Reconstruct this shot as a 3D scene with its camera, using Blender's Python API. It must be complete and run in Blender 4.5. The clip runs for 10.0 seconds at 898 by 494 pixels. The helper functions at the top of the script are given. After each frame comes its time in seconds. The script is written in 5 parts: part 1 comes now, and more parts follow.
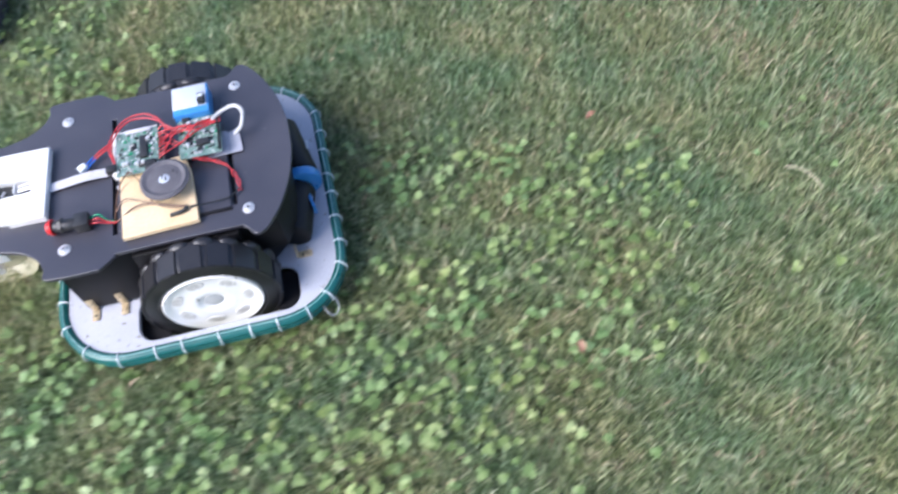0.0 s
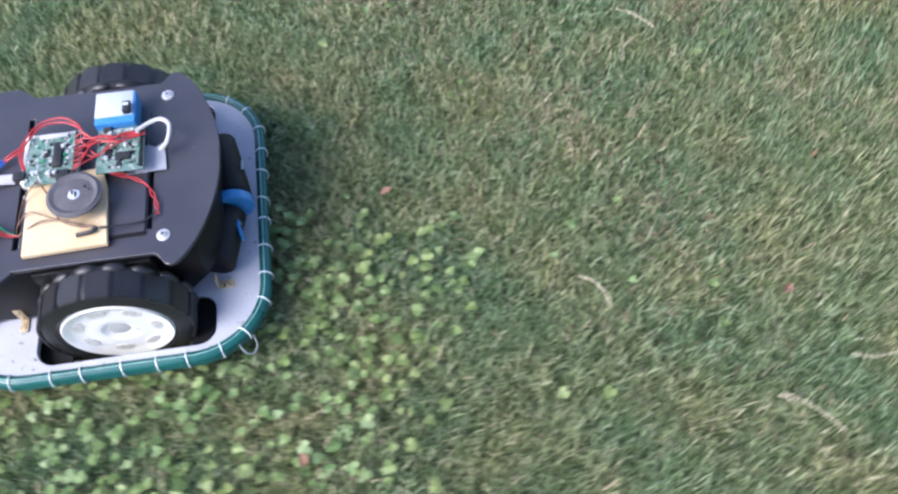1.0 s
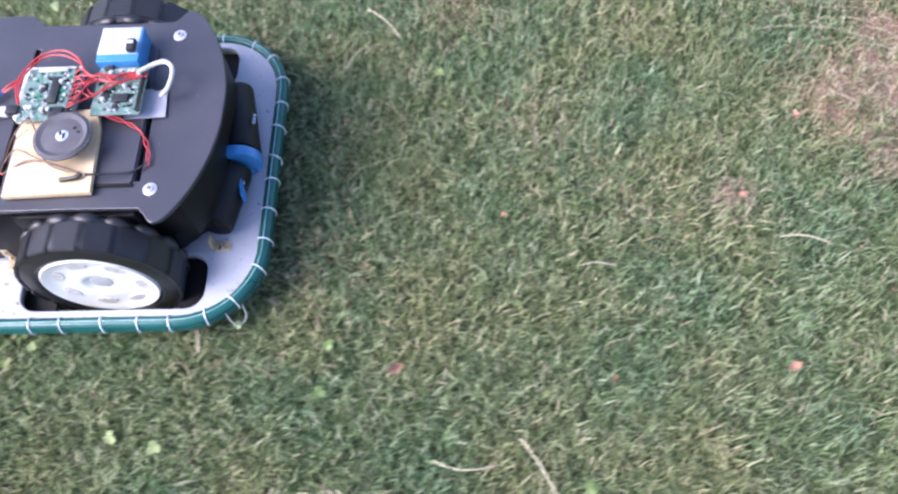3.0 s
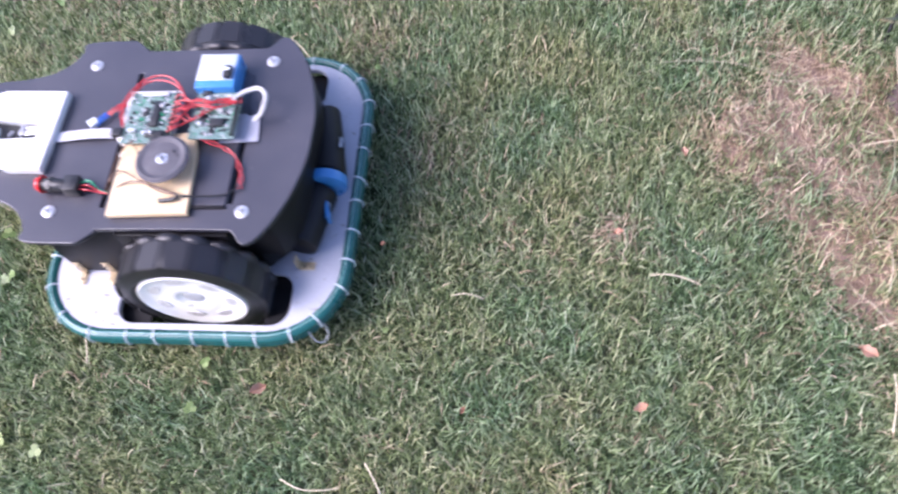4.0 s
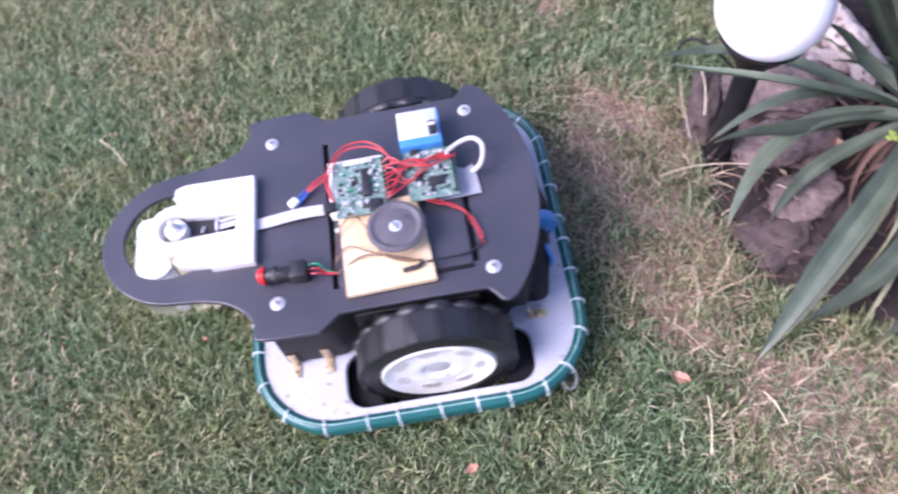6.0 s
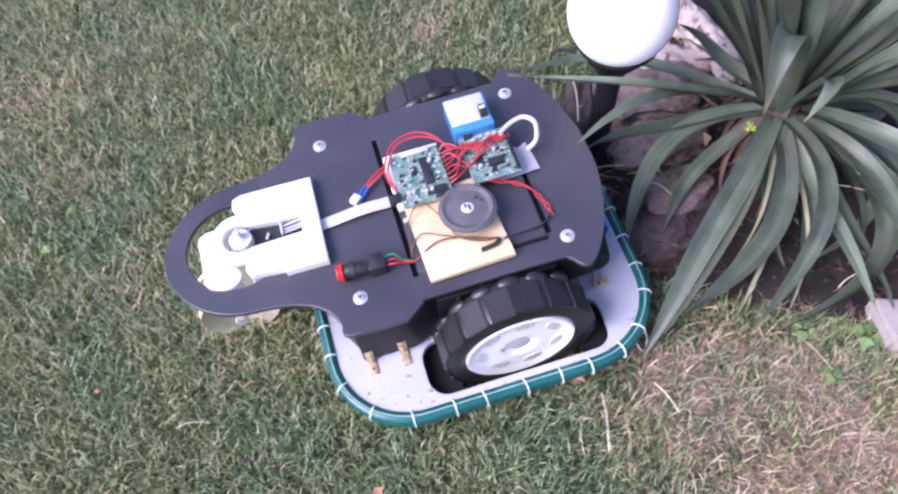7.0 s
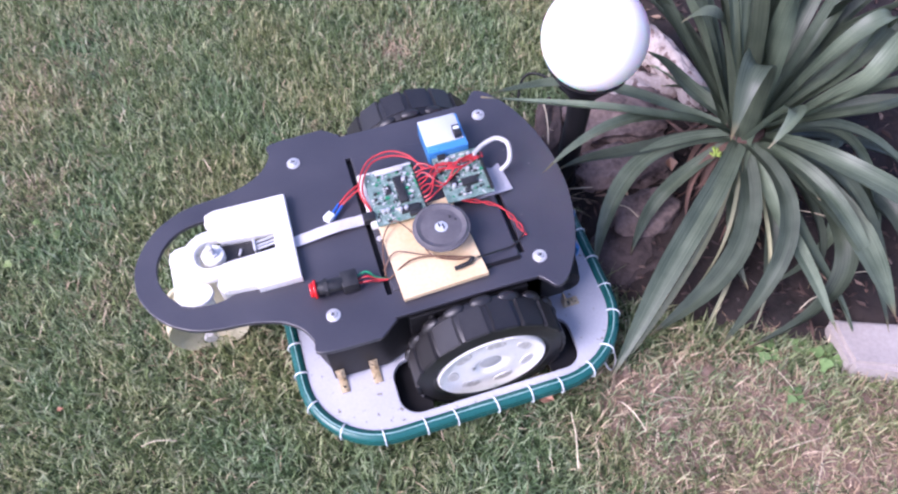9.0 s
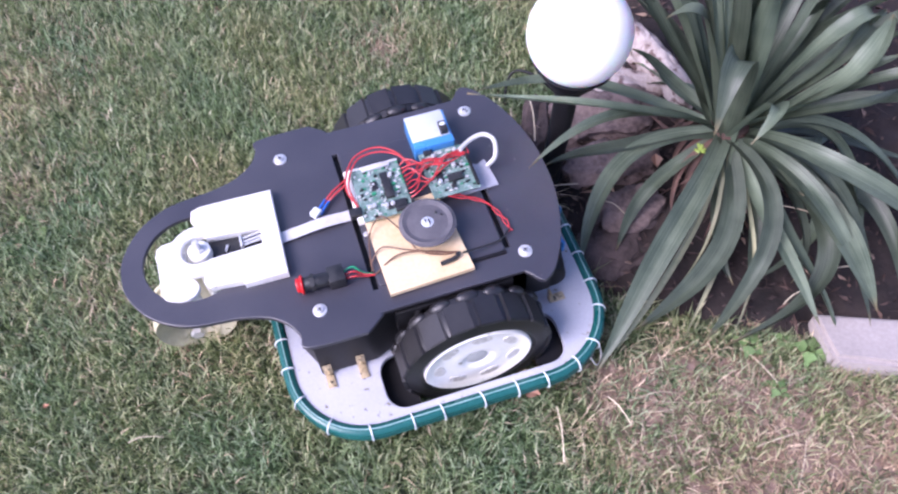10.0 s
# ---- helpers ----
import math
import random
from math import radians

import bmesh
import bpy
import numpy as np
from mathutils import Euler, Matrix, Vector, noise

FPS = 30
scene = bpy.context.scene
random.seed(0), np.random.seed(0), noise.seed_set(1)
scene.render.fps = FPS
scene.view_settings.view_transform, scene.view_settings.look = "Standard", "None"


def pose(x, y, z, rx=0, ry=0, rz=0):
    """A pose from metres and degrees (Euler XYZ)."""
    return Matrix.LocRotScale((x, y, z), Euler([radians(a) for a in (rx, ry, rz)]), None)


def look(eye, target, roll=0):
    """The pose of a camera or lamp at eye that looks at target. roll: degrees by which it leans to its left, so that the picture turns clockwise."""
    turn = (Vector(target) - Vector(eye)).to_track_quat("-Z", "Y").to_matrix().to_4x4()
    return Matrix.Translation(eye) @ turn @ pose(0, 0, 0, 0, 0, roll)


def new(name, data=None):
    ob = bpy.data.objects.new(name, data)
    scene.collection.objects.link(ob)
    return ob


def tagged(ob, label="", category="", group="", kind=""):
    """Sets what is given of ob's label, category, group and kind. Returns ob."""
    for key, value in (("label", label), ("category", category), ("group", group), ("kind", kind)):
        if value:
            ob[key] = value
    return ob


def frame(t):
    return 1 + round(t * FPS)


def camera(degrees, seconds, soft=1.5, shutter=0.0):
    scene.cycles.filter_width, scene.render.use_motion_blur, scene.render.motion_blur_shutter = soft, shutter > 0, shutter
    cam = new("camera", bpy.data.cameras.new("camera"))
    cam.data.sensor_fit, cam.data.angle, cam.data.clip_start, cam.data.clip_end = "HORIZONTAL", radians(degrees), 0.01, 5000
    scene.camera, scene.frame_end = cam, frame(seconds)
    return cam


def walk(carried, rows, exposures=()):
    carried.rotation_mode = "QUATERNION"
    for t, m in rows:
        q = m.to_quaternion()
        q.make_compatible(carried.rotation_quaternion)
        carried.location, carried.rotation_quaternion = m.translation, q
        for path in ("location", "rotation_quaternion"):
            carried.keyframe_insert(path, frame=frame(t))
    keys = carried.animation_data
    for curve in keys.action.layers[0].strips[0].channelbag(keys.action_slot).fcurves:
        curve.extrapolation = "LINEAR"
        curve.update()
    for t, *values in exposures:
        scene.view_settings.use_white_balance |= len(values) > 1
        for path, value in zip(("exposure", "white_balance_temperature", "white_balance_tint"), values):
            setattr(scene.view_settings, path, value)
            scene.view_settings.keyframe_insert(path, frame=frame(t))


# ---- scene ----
LENS = 58.0
PATH = [
    (0.0, -1.6001, -0.6449, 0.9923, 31.47, 4.20, -21.32),
    (0.5, -1.4227, -0.6306, 0.9642, 33.57, 3.74, -18.76),
    (1.0, -1.2551, -0.5835, 0.9639, 30.69, 0.52, -16.02),
    (1.5, -1.0894, -0.6391, 0.9576, 31.02, 0.11, -8.97),
    (2.0, -0.9169, -0.6726, 0.9458, 32.86, 1.90, -6.40),
    (2.5, -0.7797, -0.6103, 0.8749, 32.08, 0.03, -4.07),
    (3.0, -0.6322, -0.5357, 0.8926, 27.53, 2.56, -3.95),
    (3.2, -0.5652, -0.5251, 0.8928, 27.26, 3.72, -3.22),
    (4.3, -0.3683, -0.5239, 0.9251, 28.20, 6.66, 0.82),
    (4.5, -0.3739, -0.5069, 0.9245, 28.65, 6.43, -1.26),
    (5.0, -0.3526, -0.4950, 0.9199, 29.60, 4.22, -3.26),
    (5.5, -0.2794, -0.5015, 0.9192, 29.31, 4.51, -4.35),
    (5.7, -0.2598, -0.4961, 0.9253, 29.27, 5.38, -6.12),
    (6.8, -0.2081, -0.5259, 0.9188, 30.70, 5.21, -15.80),
    (7.0, -0.1917, -0.5183, 0.9272, 30.37, 4.65, -16.52),
    (7.5, -0.1948, -0.5160, 0.9295, 31.27, 3.35, -17.47),
    (8.0, -0.1999, -0.5162, 0.9292, 31.83, 2.66, -17.59),
    (8.5, -0.2037, -0.5179, 0.9307, 32.05, 2.33, -17.31),
    (9.0, -0.2068, -0.5197, 0.9323, 31.82, 1.87, -17.35),
    (9.5, -0.2065, -0.5231, 0.9323, 31.83, 1.75, -17.38),
    (10.0, -0.2041, -0.5278, 0.9329, 31.83, 1.37, -17.79),
]
DRIVE = [
    (0.0, -1.6669, 0.1038, -8.39),
    (0.5, -1.5533, 0.0935, -8.47),
    (1.0, -1.4291, 0.0810, -7.31),
    (1.5, -1.3015, 0.0739, -6.36),
    (2.0, -1.1705, 0.0570, -5.44),
    (2.5, -1.0654, 0.0434, -4.64),
    (3.0, -0.9419, 0.0434, -3.82),
    (3.2, -0.8950, 0.0435, -3.77),
    (4.3, -0.6197, 0.0247, -3.10),
    (4.5, -0.5702, 0.0229, -2.44),
    (5.0, -0.4416, 0.0132, -2.17),
    (5.5, -0.3322, 0.0136, -0.82),
    (5.7, -0.2865, 0.0106, -1.38),
    (6.8, -0.0177, -0.0028, -1.05),
    (7.0, 0.0000, 0.0000, 0.00),
    (7.5, 0.0000, 0.0000, 0.00),
    (8.0, 0.0000, 0.0000, 0.00),
    (8.5, 0.0000, 0.0000, 0.00),
    (9.0, 0.0000, 0.0000, 0.00),
    (9.5, 0.0000, 0.0000, 0.00),
    (10.0, 0.0000, 0.0000, 0.00),
]
cam = camera(LENS, 10.0, soft=2.3, shutter=0.7)
walk(cam, [(t, pose(*p)) for t, *p in PATH],
     exposures=[(0.0, 0.96, 5750, 16), (1.5, 0.94, 5700, 18), (2.5, 1.17, 5680, 21), (3.0, 1.22, 5700, 24), (5.0, 1.22, 5800, 34), (7.0, 1.0, 5650, 35), (10.0, 0.98, 5650, 34)])

# ---- world and sun: bright shade under a hazy sky, the stronger light from behind the mower ----
world = bpy.data.worlds.new("sky")
scene.world = world
world.use_nodes = True
wn = world.node_tree.nodes
sky = wn.new("ShaderNodeTexSky")
sky.sky_type, sky.sun_disc = "NISHITA", False
sky.sun_elevation, sky.sun_rotation = radians(44), radians(-106)
sky.air_density, sky.dust_density = 1.0, 2.5
wn["Background"].inputs[1].default_value = 0.14
world.node_tree.links.new(sky.outputs[0], wn["Background"].inputs[0])
sun = new("sun", bpy.data.lights.new("sun", "SUN"))
sun.data.energy, sun.data.angle, sun.data.color = 2.8, radians(38), (1.0, 0.95, 0.88)
sun.matrix_world = look((-2.6, -0.75, 2.6), (0, 0, 0))


# ---- materials ----
def shader(name):
    m = bpy.data.materials.new(name)
    m.use_nodes = True
    return m, m.node_tree.nodes, m.node_tree.links, m.node_tree.nodes["Principled BSDF"]


def surface(name, base, other, scale=20, rough=0.5, metal=0.0, bump=0.1, fine=300, amount=0.5, rough_var=0.1, specks=None, coat=0.0, vary=0.0, spec=0.5):
    """Two tones mixed by noise at two scales, with bump, uneven gloss and, if given, specks of dirt, or glare on boards
    (colour, scale, cut).
    """
    m, n, k, bsdf = shader(name)
    co = n.new("ShaderNodeTexCoord")
    big, small = n.new("ShaderNodeTexNoise"), n.new("ShaderNodeTexNoise")
    big.inputs["Scale"].default_value, small.inputs["Scale"].default_value = scale, fine
    big.inputs["Detail"].default_value, small.inputs["Detail"].default_value = 6, 4
    for t in (big, small):
        k.new(co.outputs["Object"], t.inputs["Vector"])
    add = n.new("ShaderNodeMath")
    add.operation = "MULTIPLY_ADD"
    k.new(small.outputs[0], add.inputs[0])
    add.inputs[1].default_value = 0.5
    k.new(big.outputs[0], add.inputs[2])
    fac = n.new("ShaderNodeMapRange")
    fac.inputs[1].default_value, fac.inputs[2].default_value = 0.75 - 0.3 * amount - 0.1, 0.75 + 0.3 * amount + 0.1
    k.new(add.outputs[0], fac.inputs[0])
    mix = n.new("ShaderNodeMix")
    mix.data_type = "RGBA"
    mix.inputs[6].default_value, mix.inputs[7].default_value = (*base, 1), (*other, 1)
    k.new(fac.outputs[0], mix.inputs[0])
    col = mix.outputs[2]
    if specks:
        sp = n.new("ShaderNodeTexNoise")
        sp.inputs["Scale"].default_value, sp.inputs["Detail"].default_value = specks[1], 3
        k.new(co.outputs["Object"], sp.inputs["Vector"])
        r = n.new("ShaderNodeMapRange")
        r.inputs[1].default_value, r.inputs[2].default_value = specks[2], specks[2] + 0.06
        k.new(sp.outputs[0], r.inputs[0])
        mx = n.new("ShaderNodeMix")
        mx.data_type = "RGBA"
        mx.inputs[7].default_value = (*specks[0], 1)
        k.new(r.outputs[0], mx.inputs[0])
        k.new(col, mx.inputs[6])
        col = mx.outputs[2]
    if vary:
        info, hs, mr = n.new("ShaderNodeObjectInfo"), n.new("ShaderNodeHueSaturation"), n.new("ShaderNodeMapRange")
        mr.inputs[3].default_value, mr.inputs[4].default_value = 1 - vary, 1 + vary
        k.new(info.outputs["Random"], mr.inputs[0])
        k.new(mr.outputs[0], hs.inputs["Value"])
        k.new(col, hs.inputs["Color"])
        col = hs.outputs[0]
    k.new(col, bsdf.inputs["Base Color"])
    rv = n.new("ShaderNodeMapRange")
    rv.inputs[3].default_value, rv.inputs[4].default_value = rough - rough_var, rough + rough_var
    k.new(big.outputs[0], rv.inputs[0])
    k.new(rv.outputs[0], bsdf.inputs["Roughness"])
    bsdf.inputs["Metallic"].default_value = metal
    bsdf.inputs["Coat Weight"].default_value = coat
    bsdf.inputs["Specular IOR Level"].default_value = spec
    b = n.new("ShaderNodeBump")
    b.inputs["Strength"].default_value, b.inputs["Distance"].default_value = bump, 0.002
    k.new(add.outputs[0], b.inputs["Height"])
    k.new(b.outputs[0], bsdf.inputs["Normal"])
    return m


def foliage(name, stops, patch_scale=3.0, patch=((0.9, 1.0, 0.9), (1.1, 1.0, 0.8)), lit=0.3, rough=0.45, per="island"):
    """Leaves and blades: a ramp of colours by random piece, tinted in wide patches, part of the light passing through."""
    m, n, k, bsdf = shader(name)
    ramp = n.new("ShaderNodeValToRGB")
    ramp.color_ramp.interpolation = "LINEAR"
    while len(ramp.color_ramp.elements) < len(stops):
        ramp.color_ramp.elements.new(0.5)
    for e, (p, c) in zip(ramp.color_ramp.elements, stops):
        e.position, e.color = p, (*c, 1)
    if per == "island":
        k.new(n.new("ShaderNodeNewGeometry").outputs["Random Per Island"], ramp.inputs[0])
    else:
        k.new(n.new("ShaderNodeObjectInfo").outputs["Random"], ramp.inputs[0])
    co, noi = n.new("ShaderNodeTexCoord"), n.new("ShaderNodeTexNoise")
    noi.inputs["Scale"].default_value, noi.inputs["Detail"].default_value = patch_scale, 5
    k.new(co.outputs["Object"], noi.inputs["Vector"])
    mr = n.new("ShaderNodeMapRange")
    mr.inputs[1].default_value, mr.inputs[2].default_value = 0.35, 0.65
    k.new(noi.outputs[0], mr.inputs[0])
    tint = n.new("ShaderNodeMix")
    tint.data_type = "RGBA"
    tint.inputs[6].default_value, tint.inputs[7].default_value = (*patch[0], 1), (*patch[1], 1)
    k.new(mr.outputs[0], tint.inputs[0])
    mul = n.new("ShaderNodeMix")
    mul.data_type, mul.blend_type = "RGBA", "MULTIPLY"
    mul.inputs[0].default_value = 1.0
    k.new(ramp.outputs[0], mul.inputs[6])
    k.new(tint.outputs[2], mul.inputs[7])
    k.new(mul.outputs[2], bsdf.inputs["Base Color"])
    bsdf.inputs["Roughness"].default_value = rough
    tr, ms = n.new("ShaderNodeBsdfTranslucent"), n.new("ShaderNodeMixShader")
    k.new(mul.outputs[2], tr.inputs[0])
    ms.inputs[0].default_value = lit
    k.new(bsdf.outputs[0], ms.inputs[1])
    k.new(tr.outputs[0], ms.inputs[2])
    k.new(ms.outputs[0], n["Material Output"].inputs[0])
    return m


GREENS = [(0.0, (0.050, 0.080, 0.038)), (0.22, (0.13, 0.19, 0.088)), (0.5, (0.25, 0.335, 0.165)), (0.75, (0.39, 0.475, 0.285)),
          (0.93, (0.53, 0.58, 0.40)), (1.0, (0.68, 0.67, 0.51))]
STRAWS = [(0.0, (0.11, 0.075, 0.047)), (0.45, (0.35, 0.26, 0.165)), (0.85, (0.62, 0.51, 0.35)), (1.0, (0.80, 0.69, 0.50))]
CLOVERS = [(0.0, (0.12, 0.19, 0.065)), (0.6, (0.22, 0.31, 0.12)), (1.0, (0.36, 0.45, 0.22))]
M_GRASS = foliage("grass", GREENS, 7.0, ((0.84, 0.96, 0.88), (1.24, 1.06, 0.92)), 0.46)
M_STRAW = foliage("dry_grass", STRAWS, 6, ((0.9, 0.9, 0.9), (1.1, 1.0, 0.95)), 0.15, 0.6)
M_CLOVER = foliage("clover", CLOVERS, 8)
# soil tone darkened to carry the shade between grass blades
M_SOIL = surface("lawn_soil", (0.045, 0.064, 0.028), (0.085, 0.088, 0.045), 9, 0.95, bump=0.8, fine=120)
M_EARTH = surface("bare_earth", (0.30, 0.21, 0.165), (0.15, 0.10, 0.078), 18, 0.95, bump=0.9, fine=150)
# bed soil nearly black: the shade under the leaves is put into its colour
M_BED = surface("shaded_bed_soil", (0.010, 0.0075, 0.0065), (0.038, 0.026, 0.022), 14, 0.95, bump=1.0, fine=160)
M_DECK = surface("black_sheet", (0.026, 0.025, 0.034), (0.046, 0.044, 0.055), 14, 0.42, bump=0.05, fine=900, specks=((0.16, 0.15, 0.14), 75, 0.71), spec=0.9)
M_BLACK = surface("black_plastic", (0.006, 0.006, 0.007), (0.014, 0.013, 0.014), 30, 0.5, bump=0.08, fine=500, spec=0.25)
M_RUBBER = surface("black_rubber", (0.007, 0.007, 0.008), (0.020, 0.019, 0.021), 40, 0.42, bump=0.12, fine=400, spec=0.6)
M_WHITE = surface("white_plastic", (0.78, 0.77, 0.74), (0.62, 0.61, 0.56), 22, 0.45, bump=0.05, specks=((0.25, 0.22, 0.15), 70, 0.68))
M_RIM = surface("white_rim", (0.90, 0.88, 0.84), (0.80, 0.78, 0.72), 30, 0.45, bump=0.05, specks=((0.3, 0.27, 0.2), 80, 0.66))
M_POCKET = surface("dirty_pocket", (0.80, 0.78, 0.73), (0.34, 0.32, 0.28), 110, 0.7, amount=0.6)
M_TRAY = surface("white_tray", (0.46, 0.47, 0.51), (0.37, 0.38, 0.42), 12, 0.5, bump=0.08, specks=((0.2, 0.18, 0.13), 130, 0.66))
M_CREAM = surface("cream_plastic", (0.55, 0.52, 0.36), (0.42, 0.38, 0.24), 25, 0.5, specks=((0.12, 0.11, 0.05), 50, 0.62))
M_HOSE = surface("green_hose", (0.005, 0.075, 0.068), (0.011, 0.11, 0.10), 20, 0.3, bump=0.05)
M_CORD = surface("white_cord", (0.75, 0.78, 0.78), (0.55, 0.6, 0.6), 80, 0.5)
M_PIPING = surface("pale_green_cord", (0.30, 0.46, 0.44), (0.16, 0.32, 0.30), 80, 0.5)
M_WOOD = surface("pale_plywood", (0.72, 0.57, 0.37), (0.60, 0.43, 0.23), 16, 0.6, bump=0.12, fine=250)
# pale second tone and specks paint the glare on the boards
M_PCB = surface("green_board", (0.06, 0.125, 0.10), (0.25, 0.34, 0.31), 180, 0.35, bump=0.1, fine=900, specks=((0.5, 0.56, 0.52), 260, 0.63))
M_CHIP = surface("black_chip", (0.012, 0.012, 0.013), (0.03, 0.03, 0.03), 100, 0.4)
M_BLUE = surface("blue_plastic", (0.04, 0.19, 0.46), (0.06, 0.25, 0.54), 20, 0.3, coat=0.3)
M_PALE = surface("pale_grey", (0.50, 0.53, 0.58), (0.42, 0.46, 0.52), 30, 0.4)
M_RED = surface("red_plastic", (0.62, 0.02, 0.02), (0.5, 0.015, 0.015), 40, 0.3)
M_REDWIRE = surface("red_wire", (0.50, 0.045, 0.05), (0.38, 0.025, 0.03), 60, 0.35)
M_GREY = surface("grey_cable", (0.5, 0.5, 0.49), (0.42, 0.42, 0.4), 50, 0.4)
M_RIBBON = surface("ribbon_cable", (0.55, 0.54, 0.55), (0.45, 0.44, 0.46), 60, 0.5)
M_TAPE = surface("grey_tape", (0.42, 0.42, 0.46), (0.34, 0.34, 0.38), 60, 0.35, bump=0.3)
M_STEEL = surface("steel", (0.8, 0.79, 0.77), (0.62, 0.61, 0.6), 90, 0.36, 0.6)
M_BRASS = surface("dull_brass", (0.62, 0.51, 0.33), (0.42, 0.33, 0.2), 120, 0.42, 0.35, specks=((0.08, 0.07, 0.05), 260, 0.58))
M_COPPER = surface("brown_wire", (0.16, 0.08, 0.04), (0.1, 0.05, 0.03), 80, 0.4)
M_BLUEWIRE = surface("blue_wire", (0.03, 0.13, 0.5), (0.02, 0.1, 0.4), 60, 0.35)
M_GREENWIRE = surface("green_wire", (0.02, 0.3, 0.14), (0.02, 0.22, 0.1), 60, 0.35)
M_CONE = surface("speaker_paper", (0.105, 0.10, 0.11), (0.075, 0.07, 0.08), 60, 0.7, bump=0.2)
M_OPAL = surface("opal_globe", (0.93, 0.92, 0.91), (0.90, 0.89, 0.88), 6, 0.3, bump=0.02)
sss = M_OPAL.node_tree.nodes["Principled BSDF"]
sss.inputs["Subsurface Weight"].default_value, sss.inputs["Subsurface Scale"].default_value = 0.6, 0.06
M_STONE = surface("rough_sandstone", (0.25, 0.185, 0.165), (0.075, 0.053, 0.048), 34, 0.9, bump=1.0, fine=190, amount=0.35, vary=0.2)
M_PALESTONE = surface("pale_rough_stone", (0.54, 0.48, 0.45), (0.26, 0.20, 0.18), 30, 0.9, bump=1.0, fine=160, specks=((0.16, 0.11, 0.10), 70, 0.54))
M_BARK = surface("weathered_bark", (0.105, 0.074, 0.066), (0.035, 0.025, 0.022), 40, 0.9, bump=1.0, fine=220)
M_DARKSTONE = surface("dark_stone", (0.045, 0.043, 0.05), (0.09, 0.08, 0.085), 25, 0.8, bump=0.6, fine=120)
M_CONCRETE = surface("pale_concrete", (0.40, 0.355, 0.33), (0.27, 0.24, 0.22), 18, 0.9, bump=0.5, fine=200)


def strap_leaf(name):
    """Grey-green leaf: lengthwise streaks, a paler midrib, dry brown tip and margins, by the leaf's own coordinates."""
    m, n, k, bsdf = shader(name)
    uv, sep, mp = n.new("ShaderNodeUVMap"), n.new("ShaderNodeSeparateXYZ"), n.new("ShaderNodeMapping")
    k.new(uv.outputs[0], sep.inputs[0])
    k.new(uv.outputs[0], mp.inputs[0])
    mp.inputs["Scale"].default_value = (26, 2.2, 1)
    info = n.new("ShaderNodeObjectInfo")
    k.new(info.outputs["Random"], mp.inputs["Location"])
    streak, blotch = n.new("ShaderNodeTexNoise"), n.new("ShaderNodeTexNoise")
    streak.inputs["Scale"].default_value, streak.inputs["Detail"].default_value = 1.0, 4
    k.new(mp.outputs[0], streak.inputs["Vector"])
    co = n.new("ShaderNodeTexCoord")
    blotch.inputs["Scale"].default_value, blotch.inputs["Detail"].default_value = 28, 5
    k.new(co.outputs["Object"], blotch.inputs["Vector"])
    ramp = n.new("ShaderNodeValToRGB")
    for e, (p, c) in zip(ramp.color_ramp.elements, ((0.3, (0.038, 0.058, 0.036)), (0.70, (0.165, 0.205, 0.140)))):
        e.position, e.color = p, (*c, 1)
    mid = n.new("ShaderNodeMath")
    mid.operation = "MULTIPLY_ADD"
    k.new(blotch.outputs[0], mid.inputs[0])
    mid.inputs[1].default_value = 0.45
    half = n.new("ShaderNodeMath")
    half.operation = "MULTIPLY"
    half.inputs[1].default_value = 0.58
    k.new(streak.outputs[0], half.inputs[0])
    k.new(half.outputs[0], mid.inputs[2])
    k.new(mid.outputs[0], ramp.inputs[0])
    hs, mr = n.new("ShaderNodeHueSaturation"), n.new("ShaderNodeMapRange")
    mr.inputs[3].default_value, mr.inputs[4].default_value = 0.7, 1.75
    k.new(info.outputs["Random"], mr.inputs[0])
    k.new(mr.outputs[0], hs.inputs["Value"])
    k.new(ramp.outputs[0], hs.inputs["Color"])
    tip = n.new("ShaderNodeMapRange")
    tip.inputs[1].default_value, tip.inputs[2].default_value = 0.93, 1.0
    k.new(sep.outputs[1], tip.inputs[0])
    mix = n.new("ShaderNodeMix")
    mix.data_type = "RGBA"
    mix.inputs[7].default_value = (0.30, 0.24, 0.13, 1)
    k.new(tip.outputs[0], mix.inputs[0])
    k.new(hs.outputs[0], mix.inputs[6])
    k.new(mix.outputs[2], bsdf.inputs["Base Color"])
    bsdf.inputs["Roughness"].default_value, bsdf.inputs["Specular IOR Level"].default_value = 0.40, 0.6
    b = n.new("ShaderNodeBump")
    b.inputs["Strength"].default_value, b.inputs["Distance"].default_value = 0.35, 0.001
    k.new(streak.outputs[0], b.inputs["Height"])
    k.new(b.outputs[0], bsdf.inputs["Normal"])
    tr, ms = n.new("ShaderNodeBsdfTranslucent"), n.new("ShaderNodeMixShader")
    k.new(mix.outputs[2], tr.inputs[0])
    ms.inputs[0].default_value = 0.42
    k.new(bsdf.outputs[0], ms.inputs[1])
    k.new(tr.outputs[0], ms.inputs[2])
    k.new(ms.outputs[0], n["Material Output"].inputs[0])
    return m


